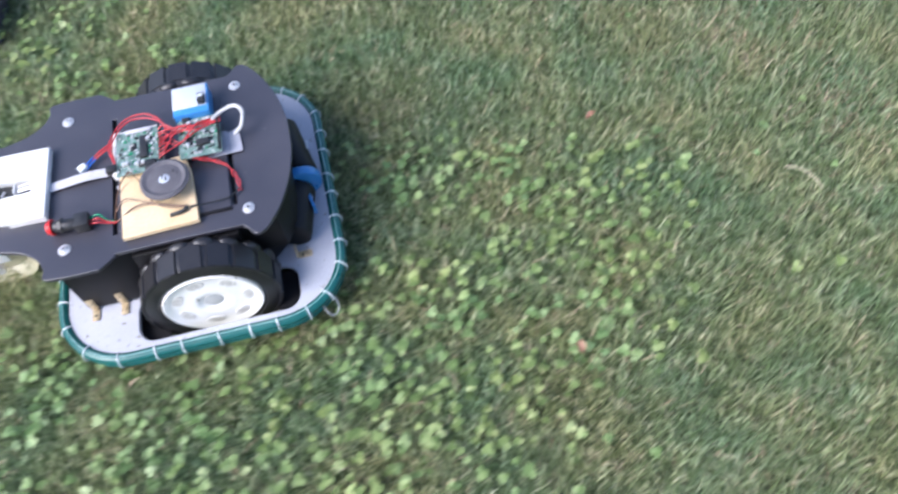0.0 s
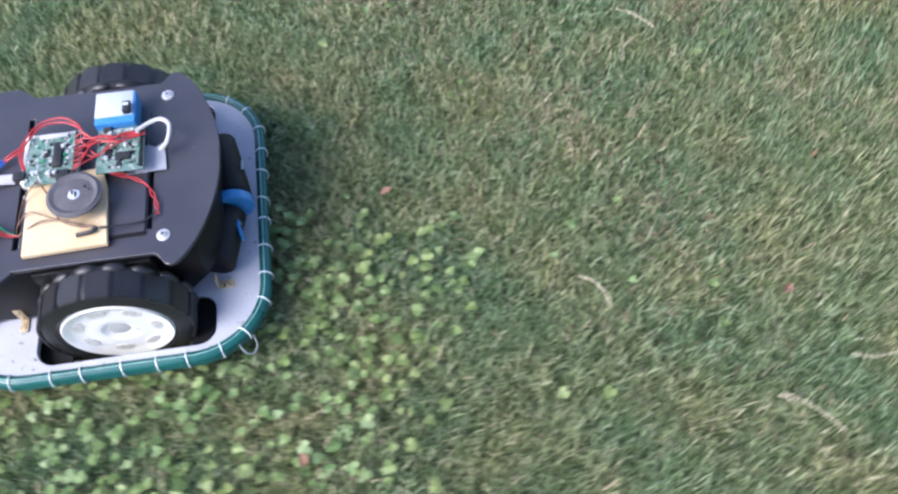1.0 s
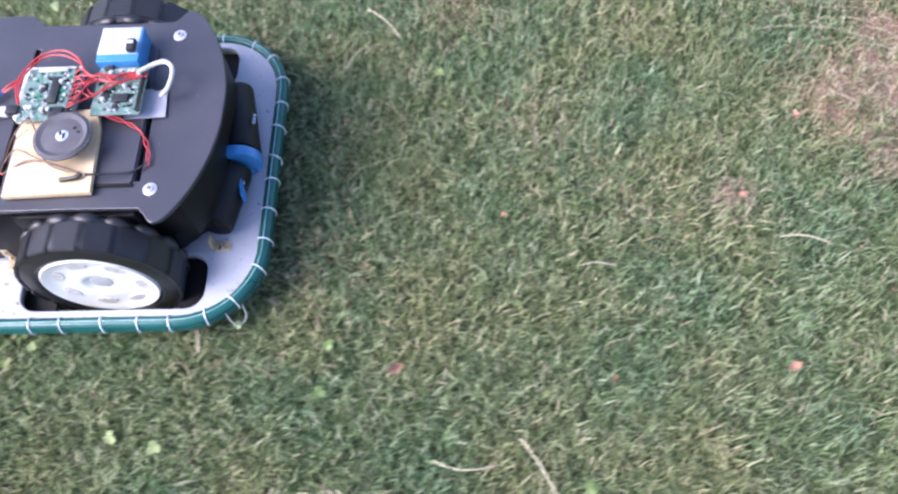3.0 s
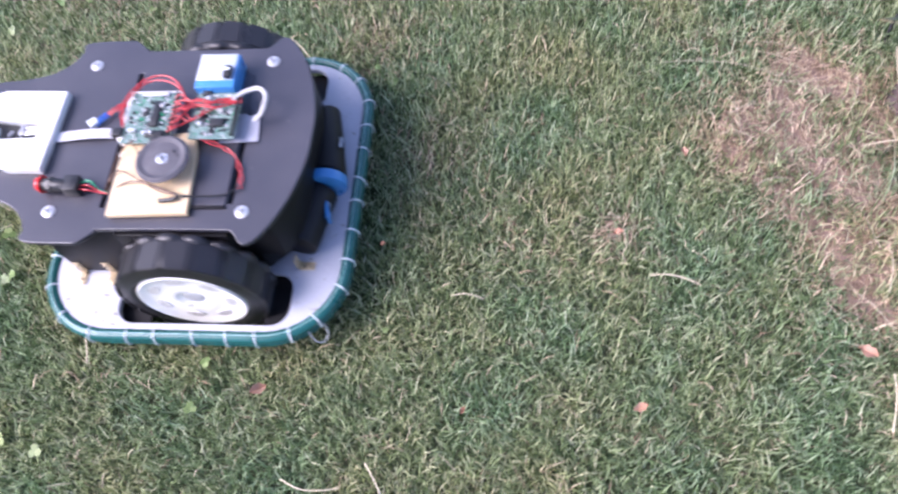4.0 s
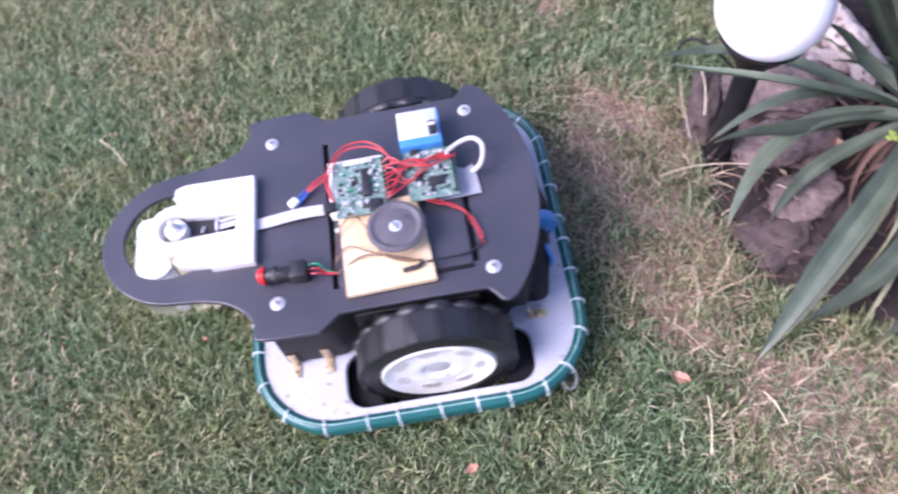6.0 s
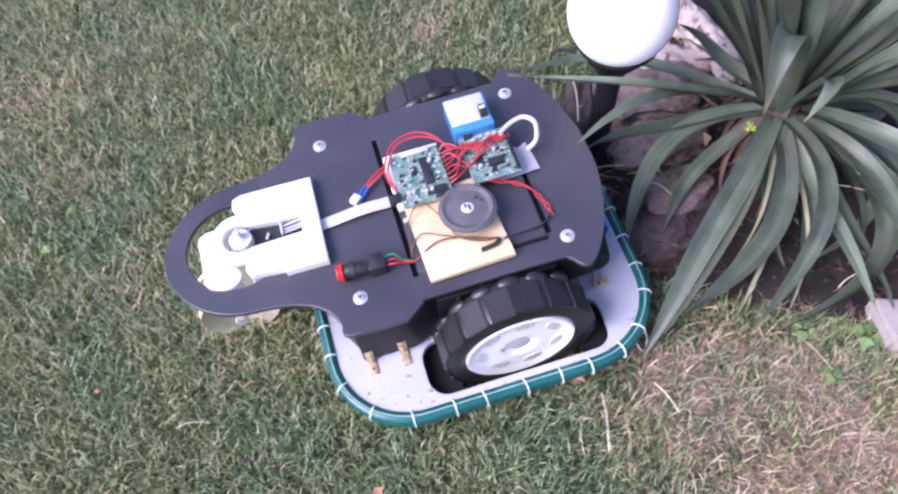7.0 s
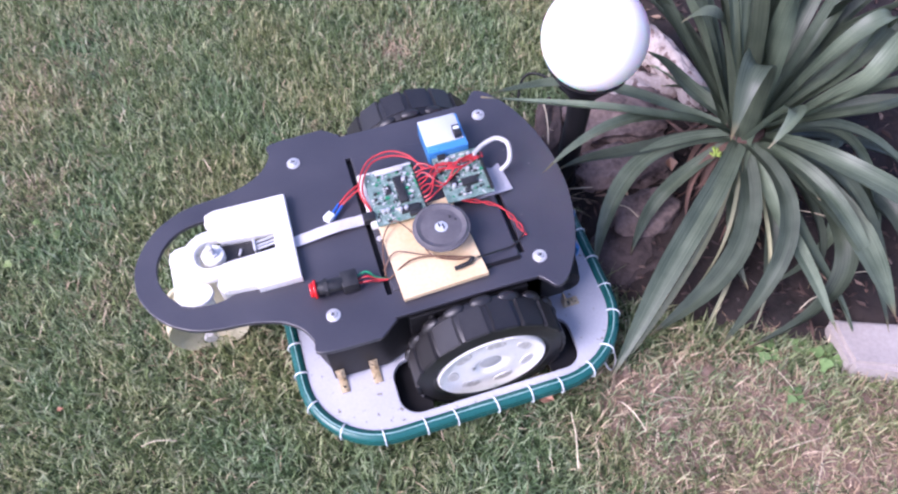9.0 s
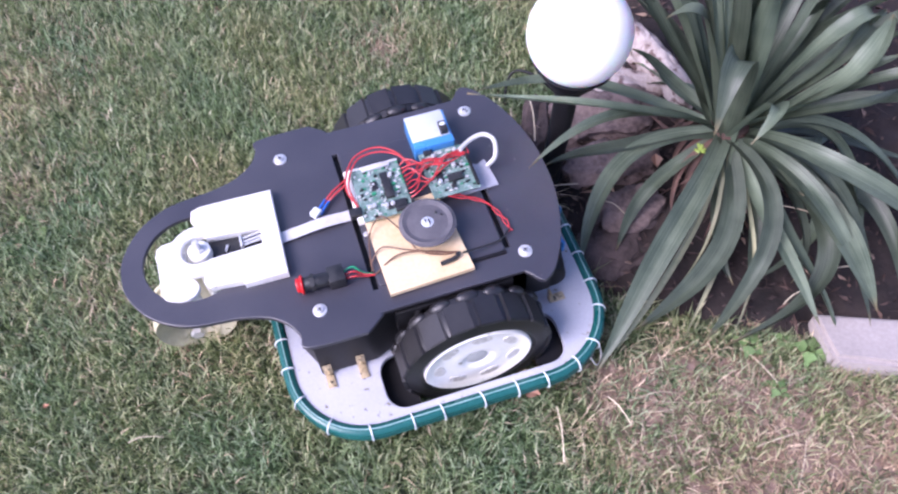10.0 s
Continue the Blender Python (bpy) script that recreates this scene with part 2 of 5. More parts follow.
M_YUCCA = strap_leaf("yucca_leaf")
M_DEAD = surface("dead_leaf", (0.125, 0.068, 0.048), (0.06, 0.036, 0.03), 40, 0.8, bump=0.4, vary=0.25)
M_YELLOW = surface("yellowing_leaf", (0.34, 0.33, 0.20), (0.22, 0.24, 0.13), 40, 0.6, vary=0.2)
M_SCRAP = foliage("leaf_scraps", [(0.0, (0.02, 0.014, 0.012)), (0.7, (0.060, 0.038, 0.031)), (0.92, (0.13, 0.08, 0.062)), (1.0, (0.33, 0.25, 0.18))], 20, ((0.9, 0.9, 0.9), (1.1, 1.0, 1.0)), 0.1, 0.8)
M_LEAF = surface("fallen_leaf", (0.40, 0.20, 0.125), (0.34, 0.23, 0.16), 60, 0.6, bump=0.4, vary=0.18)
M_TWIG = surface("dry_straw", (0.64, 0.56, 0.41), (0.48, 0.40, 0.27), 50, 0.7, vary=0.2)
M_SPROUT = surface("bright_sprout", (0.34, 0.45, 0.08), (0.24, 0.36, 0.06), 60, 0.5)
M_WEED = surface("weed_leaf", (0.10, 0.17, 0.05), (0.17, 0.26, 0.09), 40, 0.5, vary=0.2)


# ---- mesh helpers ----
def np_mesh(name, verts, *faces):
    """A mesh from arrays: vertices, and faces with one corner count an array."""
    me = bpy.data.meshes.new(name)
    me.vertices.add(len(verts))
    me.vertices.foreach_set("co", np.asarray(verts, np.float32).ravel())
    loops = np.concatenate([np.asarray(f, np.int32).ravel() for f in faces])
    sizes = np.concatenate([np.full(len(f), f.shape[1], np.int32) for f in faces])
    me.loops.add(len(loops))
    me.loops.foreach_set("vertex_index", loops)
    me.polygons.add(len(sizes))
    me.polygons.foreach_set("loop_start", np.concatenate([[0], np.cumsum(sizes)[:-1]]).astype(np.int32))
    me.update(calc_edges=True)
    me.validate()
    return me


def part(name, shape, material, parent=None, label="", smooth=True, at=None):
    """One mesh object from a bmesh or a mesh, under parent if given."""
    if isinstance(shape, bmesh.types.BMesh):
        me = bpy.data.meshes.new(name)
        bmesh.ops.recalc_face_normals(shape, faces=shape.faces)
        shape.to_mesh(me)
        shape.free()
    else:
        me = shape
    if smooth:
        me.polygons.foreach_set("use_smooth", [True] * len(me.polygons))
        me.set_sharp_from_angle(angle=radians(40))
    if not me.materials:
        me.materials.append(material)
    ob = new(name, me)
    ob.parent = parent
    if at is not None:
        ob.matrix_basis = at
    if label:
        tagged(ob, label)
    return ob


def box(bm, x0, x1, y0, y1, z0, z1, bevel=0.0, turn=None):
    m = Matrix.Translation(((x0 + x1) / 2, (y0 + y1) / 2, (z0 + z1) / 2))
    if turn is not None:
        m = m @ turn
    got = bmesh.ops.create_cube(bm, size=1, matrix=m @ Matrix.Diagonal((x1 - x0, y1 - y0, z1 - z0, 1)))
    if bevel:
        edges = list({e for v in got["verts"] for e in v.link_edges})
        bmesh.ops.bevel(bm, geom=edges, offset=bevel, segments=2, affect="EDGES", profile=0.5)
    return bm


def rod(bm, p, q, r, r2=None, seg=20, bevel=0.0):
    p, q = Vector(p), Vector(q)
    m = Matrix.Translation((p + q) / 2) @ (q - p).to_track_quat("Z", "Y").to_matrix().to_4x4()
    got = bmesh.ops.create_cone(bm, cap_ends=True, segments=seg, radius1=r, radius2=r if r2 is None else r2, depth=(q - p).length, matrix=m)
    if bevel:
        rims = [e for e in {e for v in got["verts"] for e in v.link_edges} if any(len(f.verts) > 4 for f in e.link_faces)]
        bmesh.ops.bevel(bm, geom=rims, offset=bevel, segments=2, affect="EDGES", profile=0.5)
    return bm


def glide(points, steps=8, closed=False):
    """A smooth line through the points."""
    p = [Vector(q) for q in points]
    n, out = len(p), []
    for i in range(n if closed else n - 1):
        a, b, c, d = (p[(i + j) % n] if closed else p[min(max(i + j, 0), n - 1)] for j in (-1, 0, 1, 2))
        for s in range(steps):
            t = s / steps
            out.append(0.5 * ((2 * b) + (c - a) * t + (2 * a - 5 * b + 4 * c - d) * t * t + (3 * b - a - 3 * c + d) * t ** 3))
    return out if closed else out + [p[-1]]


def tube(bm, line, r, seg=8, closed=False):
    """A round tube along a line."""
    line, rings, up = [Vector(q) for q in line], [], None
    n = len(line)
    for i in range(n):
        d = (line[(i + 1) % n] - line[i - 1]) if closed else (line[min(i + 1, n - 1)] - line[max(i - 1, 0)])
        d.normalize()
        if up is None:
            up = d.orthogonal().normalized()
        up = (up - d * up.dot(d)).normalized()
        side = d.cross(up)
        rings.append([bm.verts.new(line[i] + r * (up * math.cos(a) + side * math.sin(a))) for a in (2 * math.pi * j / seg for j in range(seg))])
    for i in range(n if closed else n - 1):
        a, b = rings[i], rings[(i + 1) % n]
        for j in range(seg):
            bm.faces.new((a[j], a[(j + 1) % seg], b[(j + 1) % seg], b[j]))
    if not closed:
        bm.faces.new(rings[0])
        bm.faces.new(rings[-1])
    return bm


def sheet(outlines, z0, z1, bevel=0.0):
    """A flat plate with round edges; the first outline is its edge, the others are holes."""
    cu = bpy.data.curves.new("sheet", "CURVE")
    cu.dimensions, cu.fill_mode = "2D", "BOTH"
    cu.extrude, cu.bevel_depth, cu.bevel_resolution, cu.offset = (z1 - z0) / 2 - bevel, bevel, 2, -bevel
    for line in outlines:
        sp = cu.splines.new("POLY")
        sp.points.add(len(line) - 1)
        for pt, q in zip(sp.points, line):
            pt.co = (q[0], q[1], 0, 1)
        sp.use_cyclic_u = True
    ob = bpy.data.objects.new("sheet", cu)
    me = bpy.data.meshes.new_from_object(ob)
    bpy.data.objects.remove(ob)
    me.transform(Matrix.Translation((0, 0, (z0 + z1) / 2)))
    me.materials.clear()
    return me


def rounded(x0, x1, y0, y1, r, n=8):
    out = []
    for cx, cy, a in ((x1 - r, y1 - r, 0), (x0 + r, y1 - r, 90), (x0 + r, y0 + r, 180), (x1 - r, y0 + r, 270)):
        out += [(cx + r * math.cos(radians(a + 90 * i / n)), cy + r * math.sin(radians(a + 90 * i / n))) for i in range(n + 1)]
    return out


def circle(cx, cy, r, n=40):
    return [(cx + r * math.cos(2 * math.pi * i / n), cy + r * math.sin(2 * math.pi * i / n)) for i in range(n)]


def lathe(bm, profile, seg=48):
    """A ring or disc round the y axis from (radius, y) pairs."""
    rings = [[bm.verts.new((r * math.cos(a), y, r * math.sin(a))) for a in (2 * math.pi * j / seg for j in range(seg))] for r, y in profile]
    for a, b in zip(rings, rings[1:]):
        for j in range(seg):
            bm.faces.new((a[j], a[(j + 1) % seg], b[(j + 1) % seg], b[j]))
    return rings


def rock(name, x, y, z, size, turn, material, label, category, seed, bumpy=0.25):
    """A stone: a rounded block, worn by noise."""
    bm = bmesh.new()
    bmesh.ops.create_icosphere(bm, subdivisions=5, radius=0.62)
    off = Vector((seed * 7.3, seed * 3.1, seed))
    for v in bm.verts:
        c = Vector([max(-0.5, min(0.5, q)) for q in v.co * 1.05])
        c += v.co.normalized() * bumpy * (noise.noise(v.co * 2.2 + off) * 0.8 + noise.noise(v.co * 5 + off) * 0.35 + noise.noise(v.co * 13 + off) * 0.16)
        v.co = Vector((c.x * size[0], c.y * size[1], c.z * size[2]))
    return tagged(part(name, bm, material, at=pose(x, y, z, 0, 0, turn)), label, category)


# ---- ground ----
def smooth(d, r):
    return np.exp(-(d / r) ** 2)


BARE = [(-0.03, 0.06, 0.09), (0.02, -0.02, 0.08), (0.02, -0.12, 0.08), (0.09, -0.26, 0.07), (0.17, -0.34, 0.11), (0.30, -0.37, 0.13), (0.22, -0.41, 0.12), (0.15, -0.24, 0.03), (0.22, -0.29, 0.04), (0.06, 0.13, 0.07),
        (-0.10, 0.10, 0.06), (0.0, 0.2, 0.07), (-0.28, -0.03, 0.035), (-0.04, 0.42, 0.045)]
WORN = [(-0.6, 0.31, 0.07), (-0.81, -0.08, 0.08), (-0.09, 0.2, 0.1), (-1.03, 0.47, 0.16), (-0.55, 0.55, 0.12), (-0.41, -0.04, 0.05),
        (-0.9, 0.15, 0.1), (-0.7, 0.5, 0.12), (-0.5, 0.1, 0.06)]
CLOVER = [(-1.31, 0.0, 0.06), (-1.55, -0.13, 0.09), (-1.72, -0.15, 0.11), (-1.77, -0.23, 0.10), (-1.49, -0.28, 0.11), (-1.23, -0.13, 0.07),
          (-1.95, 0.68, 0.12), (-2.02, -0.06, 0.12), (-1.66, -0.31, 0.12), (-1.36, -0.2, 0.09), (-1.9, -0.2, 0.13), (-1.35, -0.08, 0.09), (-1.28, -0.22, 0.08), (-1.22, 0.03, 0.06), (-1.42, 0.06, 0.07), (-1.13, -0.08, 0.05), (-1.5, 0.12, 0.05), (-1.85, 0.45, 0.1)]


def field(spots, x, y):
    return np.clip(sum(smooth(np.hypot(x - a, y - b), r) for a, b, r in spots), 0, 1)


def ragged(x, y):
    """Tufts and gaps a few centimetres wide, from 0 to 1."""
    u, v = 70 * x + 3 * np.sin(31 * y), 70 * y + 3 * np.sin(27 * x)
    return np.clip(0.62 + 0.30 * np.sin(u) * np.sin(0.83 * v + 1) + 0.26 * np.sin(0.37 * u + 0.51 * v) + 0.20 * np.sin(1.9 * v - 1.3 * u), 0, 1)


def bed_edge(y):
    """Where the flower bed begins, from the lawn."""
    return np.interp(y, [-0.08, 0.0, 0.1, 0.16, 0.22, 0.30, 0.9], [0.10, 0.09, 0.095, 0.125, 0.19, 0.28, 0.32])


def in_bed(x, y):
    """How far inside the flower bed a place lies, in metres (below 0: lawn)."""
    edge = bed_edge(y)
    south = np.interp(x, [0.1, 0.2, 0.33, 0.45, 0.9], [-0.09, -0.165, -0.245, -0.30, -0.5])
    return np.minimum(np.minimum(x - edge, y - south), 0.72 - np.hypot(x - 0.58, y - 0.25))


def make_ground():
    bm = bmesh.new()
    bmesh.ops.create_grid(bm, x_segments=40, y_segments=40, size=60)
    tagged(part("ground", bm, M_SOIL), "lawn soil between short mown grass", "ground", kind="structure")
    xs, ys = np.meshgrid(np.linspace(0.04, 1.3, 150), np.linspace(-0.6, 1.0, 190), indexing="ij")
    z = np.zeros_like(xs)
    for i in range(xs.shape[0]):
        for j in range(xs.shape[1]):
            p = Vector((xs[i, j], ys[i, j], 0))
            z[i, j] = 0.010 * noise.noise(p * 14) + 0.006 * noise.noise(p * 45) + 0.003 * noise.noise(p * 110)
    z = np.where(in_bed(xs, ys) > 0, 0.012 + z, -0.01) * np.clip(in_bed(xs, ys) / 0.02, -1, 1) ** 2
    z = np.where(in_bed(xs, ys) > 0, np.maximum(z, 0.002), -0.01)
    idx = np.arange(xs.size).reshape(xs.shape)
    quads = np.stack([idx[:-1, :-1], idx[1:, :-1], idx[1:, 1:], idx[:-1, 1:]], -1).reshape(-1, 4)
    # the soil's darkness includes painted leaf shade
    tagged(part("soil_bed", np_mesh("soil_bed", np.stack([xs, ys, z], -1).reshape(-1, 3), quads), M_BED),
           "crumbly flower bed soil, darkened for the leaves' shade", "soil", kind="structure")


def make_bare_earth():
    """Low dry earth that shows where the grass is gone."""
    xs, ys = np.meshgrid(np.linspace(-0.45, 0.55, 150), np.linspace(-0.58, 0.55, 170), indexing="ij")
    f = field(BARE, xs, ys)
    z = np.array([0.004 * noise.noise(Vector((a, b, 0)) * 30) + 0.002 * noise.noise(Vector((a, b, 0)) * 90) for a, b in zip(xs.ravel(), ys.ravel())]).reshape(xs.shape)
    z = np.where(in_bed(xs, ys) > 0.01, -0.02, (f - 0.80) * 0.012 + z)
    idx = np.arange(xs.size).reshape(xs.shape)
    quads = np.stack([idx[:-1, :-1], idx[1:, :-1], idx[1:, 1:], idx[:-1, 1:]], -1).reshape(-1, 4)
    tagged(part("bare_earth", np_mesh("bare_earth", np.stack([xs, ys, z], -1).reshape(-1, 3), quads), M_EARTH),
           "dry pinkish-brown earth where the lawn is worn away", "soil", kind="structure")


def blades(rng, x, y, length, width, lean, z0=0.0):
    """Bent blades with two joints each; arrays of place, length, width and lean from upright."""
    n = len(x)
    az, turn = rng.uniform(0, 2 * np.pi, n), rng.normal(0, 0.6, n)
    d = np.stack([np.cos(az), np.sin(az)], -1)
    s = np.stack([-np.sin(az + turn), np.cos(az + turn)], -1) * width[:, None] / 2
    base = np.stack([x, y], -1)
    mid = base + d * (0.5 * length * np.sin(lean * 0.7))[:, None]
    tip = mid + d * (0.5 * length * np.sin(np.minimum(lean * 1.35, 1.75)))[:, None]
    zm = 0.5 * length * np.cos(lean * 0.7) + z0
    zt = np.maximum(zm + 0.5 * length * np.cos(np.minimum(lean * 1.35, 1.75)), 0.003)
    zb = np.full(n, z0 - 0.002)
    v = np.empty((n, 5, 3))
    v[:, 0, :2], v[:, 1, :2], v[:, 2, :2], v[:, 3, :2], v[:, 4, :2] = base - s * 0.8, base + s * 0.8, mid + s, mid - s, tip
    v[:, 0, 2] = v[:, 1, 2] = zb
    v[:, 2, 2] = v[:, 3, 2] = zm
    v[:, 4, 2] = zt
    i = np.arange(n)[:, None] * 5
    return v.reshape(-1, 3), i + np.array([[0, 1, 2, 3]]), i + np.array([[3, 2, 4]])


X0, X1, Y0, Y1 = -2.25, 0.95, -0.66, 0.98


def make_lawn():
    rng = np.random.default_rng(4)
    n = 600000
    x, y = rng.uniform(X0, X1, n), rng.uniform(Y0, Y1, n)
    bare, worn, bed = field(BARE, x, y) * ragged(x, y), field(WORN, x, y) * ragged(x, y), in_bed(x, y)
    keep = (rng.uniform(0, 1, n) > 0.90 * bare + 0.36 * worn) & (bed < rng.normal(0.0, 0.008, n))
    x, y = x[keep], y[keep]
    n = len(x)
    clump = np.array([0.5 + 0.5 * noise.noise(Vector((a, b, 0))) for a, b in zip(x[::8] * 9, y[::8] * 9)]).repeat(8)[:n]
    length = rng.uniform(0.012, 0.033, n) * (0.7 + 0.6 * clump)
    v, q, t = blades(rng, x, y, length, rng.uniform(0.0010, 0.0024, n), np.abs(rng.normal(0.78, 0.42, n)))
    tagged(part("lawn_grass", np_mesh("lawn_grass", v, q, t), M_GRASS, smooth=False), "short mown green lawn grass", "grass", kind="stuff")
    # dry stalks, most of them lying flat, thick on the bare ground
    n = 500000
    x, y = rng.uniform(X0, X1, n), rng.uniform(Y0, Y1, n)
    bare, worn, bed = field(BARE, x, y) * ragged(x, y), field(WORN, x, y) * ragged(x, y), in_bed(x, y)
    keep = (rng.uniform(0, 1, n) < 0.025 + 0.92 * bare + 0.26 * worn) & (bed < rng.normal(0.0, 0.012, n))
    x, y, bare = x[keep], y[keep], bare[keep]
    n = len(x)
    v, q, t = blades(rng, x, y, rng.uniform(0.008, 0.034, n), rng.uniform(0.0005, 0.0013, n), rng.uniform(1.0, 1.55, n),
                     rng.uniform(0.0, 1.0, n) * (0.016 - 0.012 * bare))
    tagged(part("dry_grass", np_mesh("dry_grass", v, q, t), M_STRAW, smooth=False), "dry straw-coloured grass lying in the lawn", "grass", kind="stuff")
    # coarser grass all round, out of the mower's way
    n = 90000
    x, y = rng.uniform(-6, 5, n), rng.uniform(-4, 5, n)
    keep = ((x < X0) | (x > X1) | (y < Y0) | (y > Y1)) & (in_bed(x, y) < 0)
    x, y = x[keep], y[keep]
    n = len(x)
    v, q, t = blades(rng, x, y, rng.uniform(0.02, 0.05, n), rng.uniform(0.004, 0.009, n), np.abs(rng.normal(0.7, 0.4, n)))
    tagged(part("outer_grass", np_mesh("outer_grass", v, q, t), M_GRASS, smooth=False), "lawn grass further off", "grass", kind="stuff")
    # long uncut tufts along the bed's edge
    n = 1300
    y = rng.uniform(-0.12, 0.42, n)
    x = bed_edge(y) - np.abs(rng.normal(0.0, 0.03, n))
    keep = noise_cut(x, y, 16, 0.02)
    x, y = x[keep], y[keep]
    n = len(x)
    v, q, t = blades(rng, x, y, rng.uniform(0.03, 0.085, n), rng.uniform(0.0008, 0.0018, n), rng.uniform(0.6, 1.4, n))
    half = rng.uniform(0, 1, n) < 0.5
    tagged(part("long_dry_grass", np_mesh("long_dry_grass", v.reshape(-1, 5, 3)[half].reshape(-1, 3), q[: half.sum()], t[: half.sum()]), M_STRAW, smooth=False),
           "long dry grass along the flower bed", "grass", kind="stuff")
    v, q, t = v.reshape(-1, 5, 3)[~half].reshape(-1, 3), q[: (~half).sum()], t[: (~half).sum()]
    tagged(part("long_grass", np_mesh("long_grass", v, q, t), M_GRASS, smooth=False), "long uncut grass along the flower bed", "grass", kind="stuff")


def noise_cut(x, y, scale, level):
    return np.array([noise.noise(Vector((a * scale, b * scale, 3))) > level for a, b in zip(x, y)])


def make_clover():
    rng = np.random.default_rng(9)
    n = 9000
    x, y = rng.uniform(X0, -1.0, n), rng.uniform(Y0, Y1, n)
    keep = rng.uniform(0, 1, n) < 0.62 * field(CLOVER, x, y)
    x, y = x[keep], y[keep]
    ex, ey = rng.uniform(-1.2, -0.5, 24), rng.uniform(-0.45, 0.5, 24)
    x, y = np.concatenate([x, ex]), np.concatenate([y, ey])
    verts, fans = [], []
    for a, b in zip(x, y):
        h, r, turn = rng.uniform(0.012, 0.029), rng.uniform(0.0026, 0.0052), rng.uniform(0, 6.28)
        tilt = rng.normal(0, 0.25, 2)
        for leaf in range(3):
            az = turn + leaf * 2.094
            c = np.array([a + r * 0.95 * math.cos(az), b + r * 0.95 * math.sin(az)])
            first = len(verts)
            for j in range(8):
                w = az + math.pi + j * math.pi / 4
                rr = r * (0.80 if j == 4 else 1.0)
                px, py = c[0] + rr * math.cos(w), c[1] + rr * math.sin(w)
                verts.append((px, py, h + tilt[0] * (px - a) + tilt[1] * (py - b) - 0.12 * r * math.cos(j * math.pi / 2)))
            fans.append([first + j for j in range(8)])
    me = np_mesh("clover", np.array(verts), np.array(fans))
    tagged(part("clover_leaves", me, M_CLOVER, smooth=False), "pale green clover leaves growing through the lawn", "clover", kind="stuff")


# ---- the mower ----
TURNING, PUSHED = [], []     # wheels with their radius; leaves that the mower pushes aside
H = 0.175          # top of the deck
TYRE = 0.0895


def deck_outline():
    side = [(0.0645, 0.0), (0.0635, 0.03), (0.0555, 0.07), (0.041, 0.108), (0.024, 0.135), (0.012, 0.145), (0.003, 0.144), (-0.008, 0.131),
            (-0.025, 0.1285), (-0.158, 0.1285), (-0.168, 0.131), (-0.186, 0.145), (-0.196, 0.1465), (-0.253, 0.144), (-0.2565, 0.128), (-0.266, 0.111),
            (-0.285, 0.0965), (-0.315, 0.0875), (-0.358, 0.0825), (-0.386, 0.0715), (-0.409, 0.052), (-0.4245, 0.025), (-0.4285, 0.0)]
    ring = side + [(x, -y) for x, y in side[-2:0:-1]]
    return [(p.x, p.y) for p in glide([(x, y, 0) for x, y in ring], 4, True)]


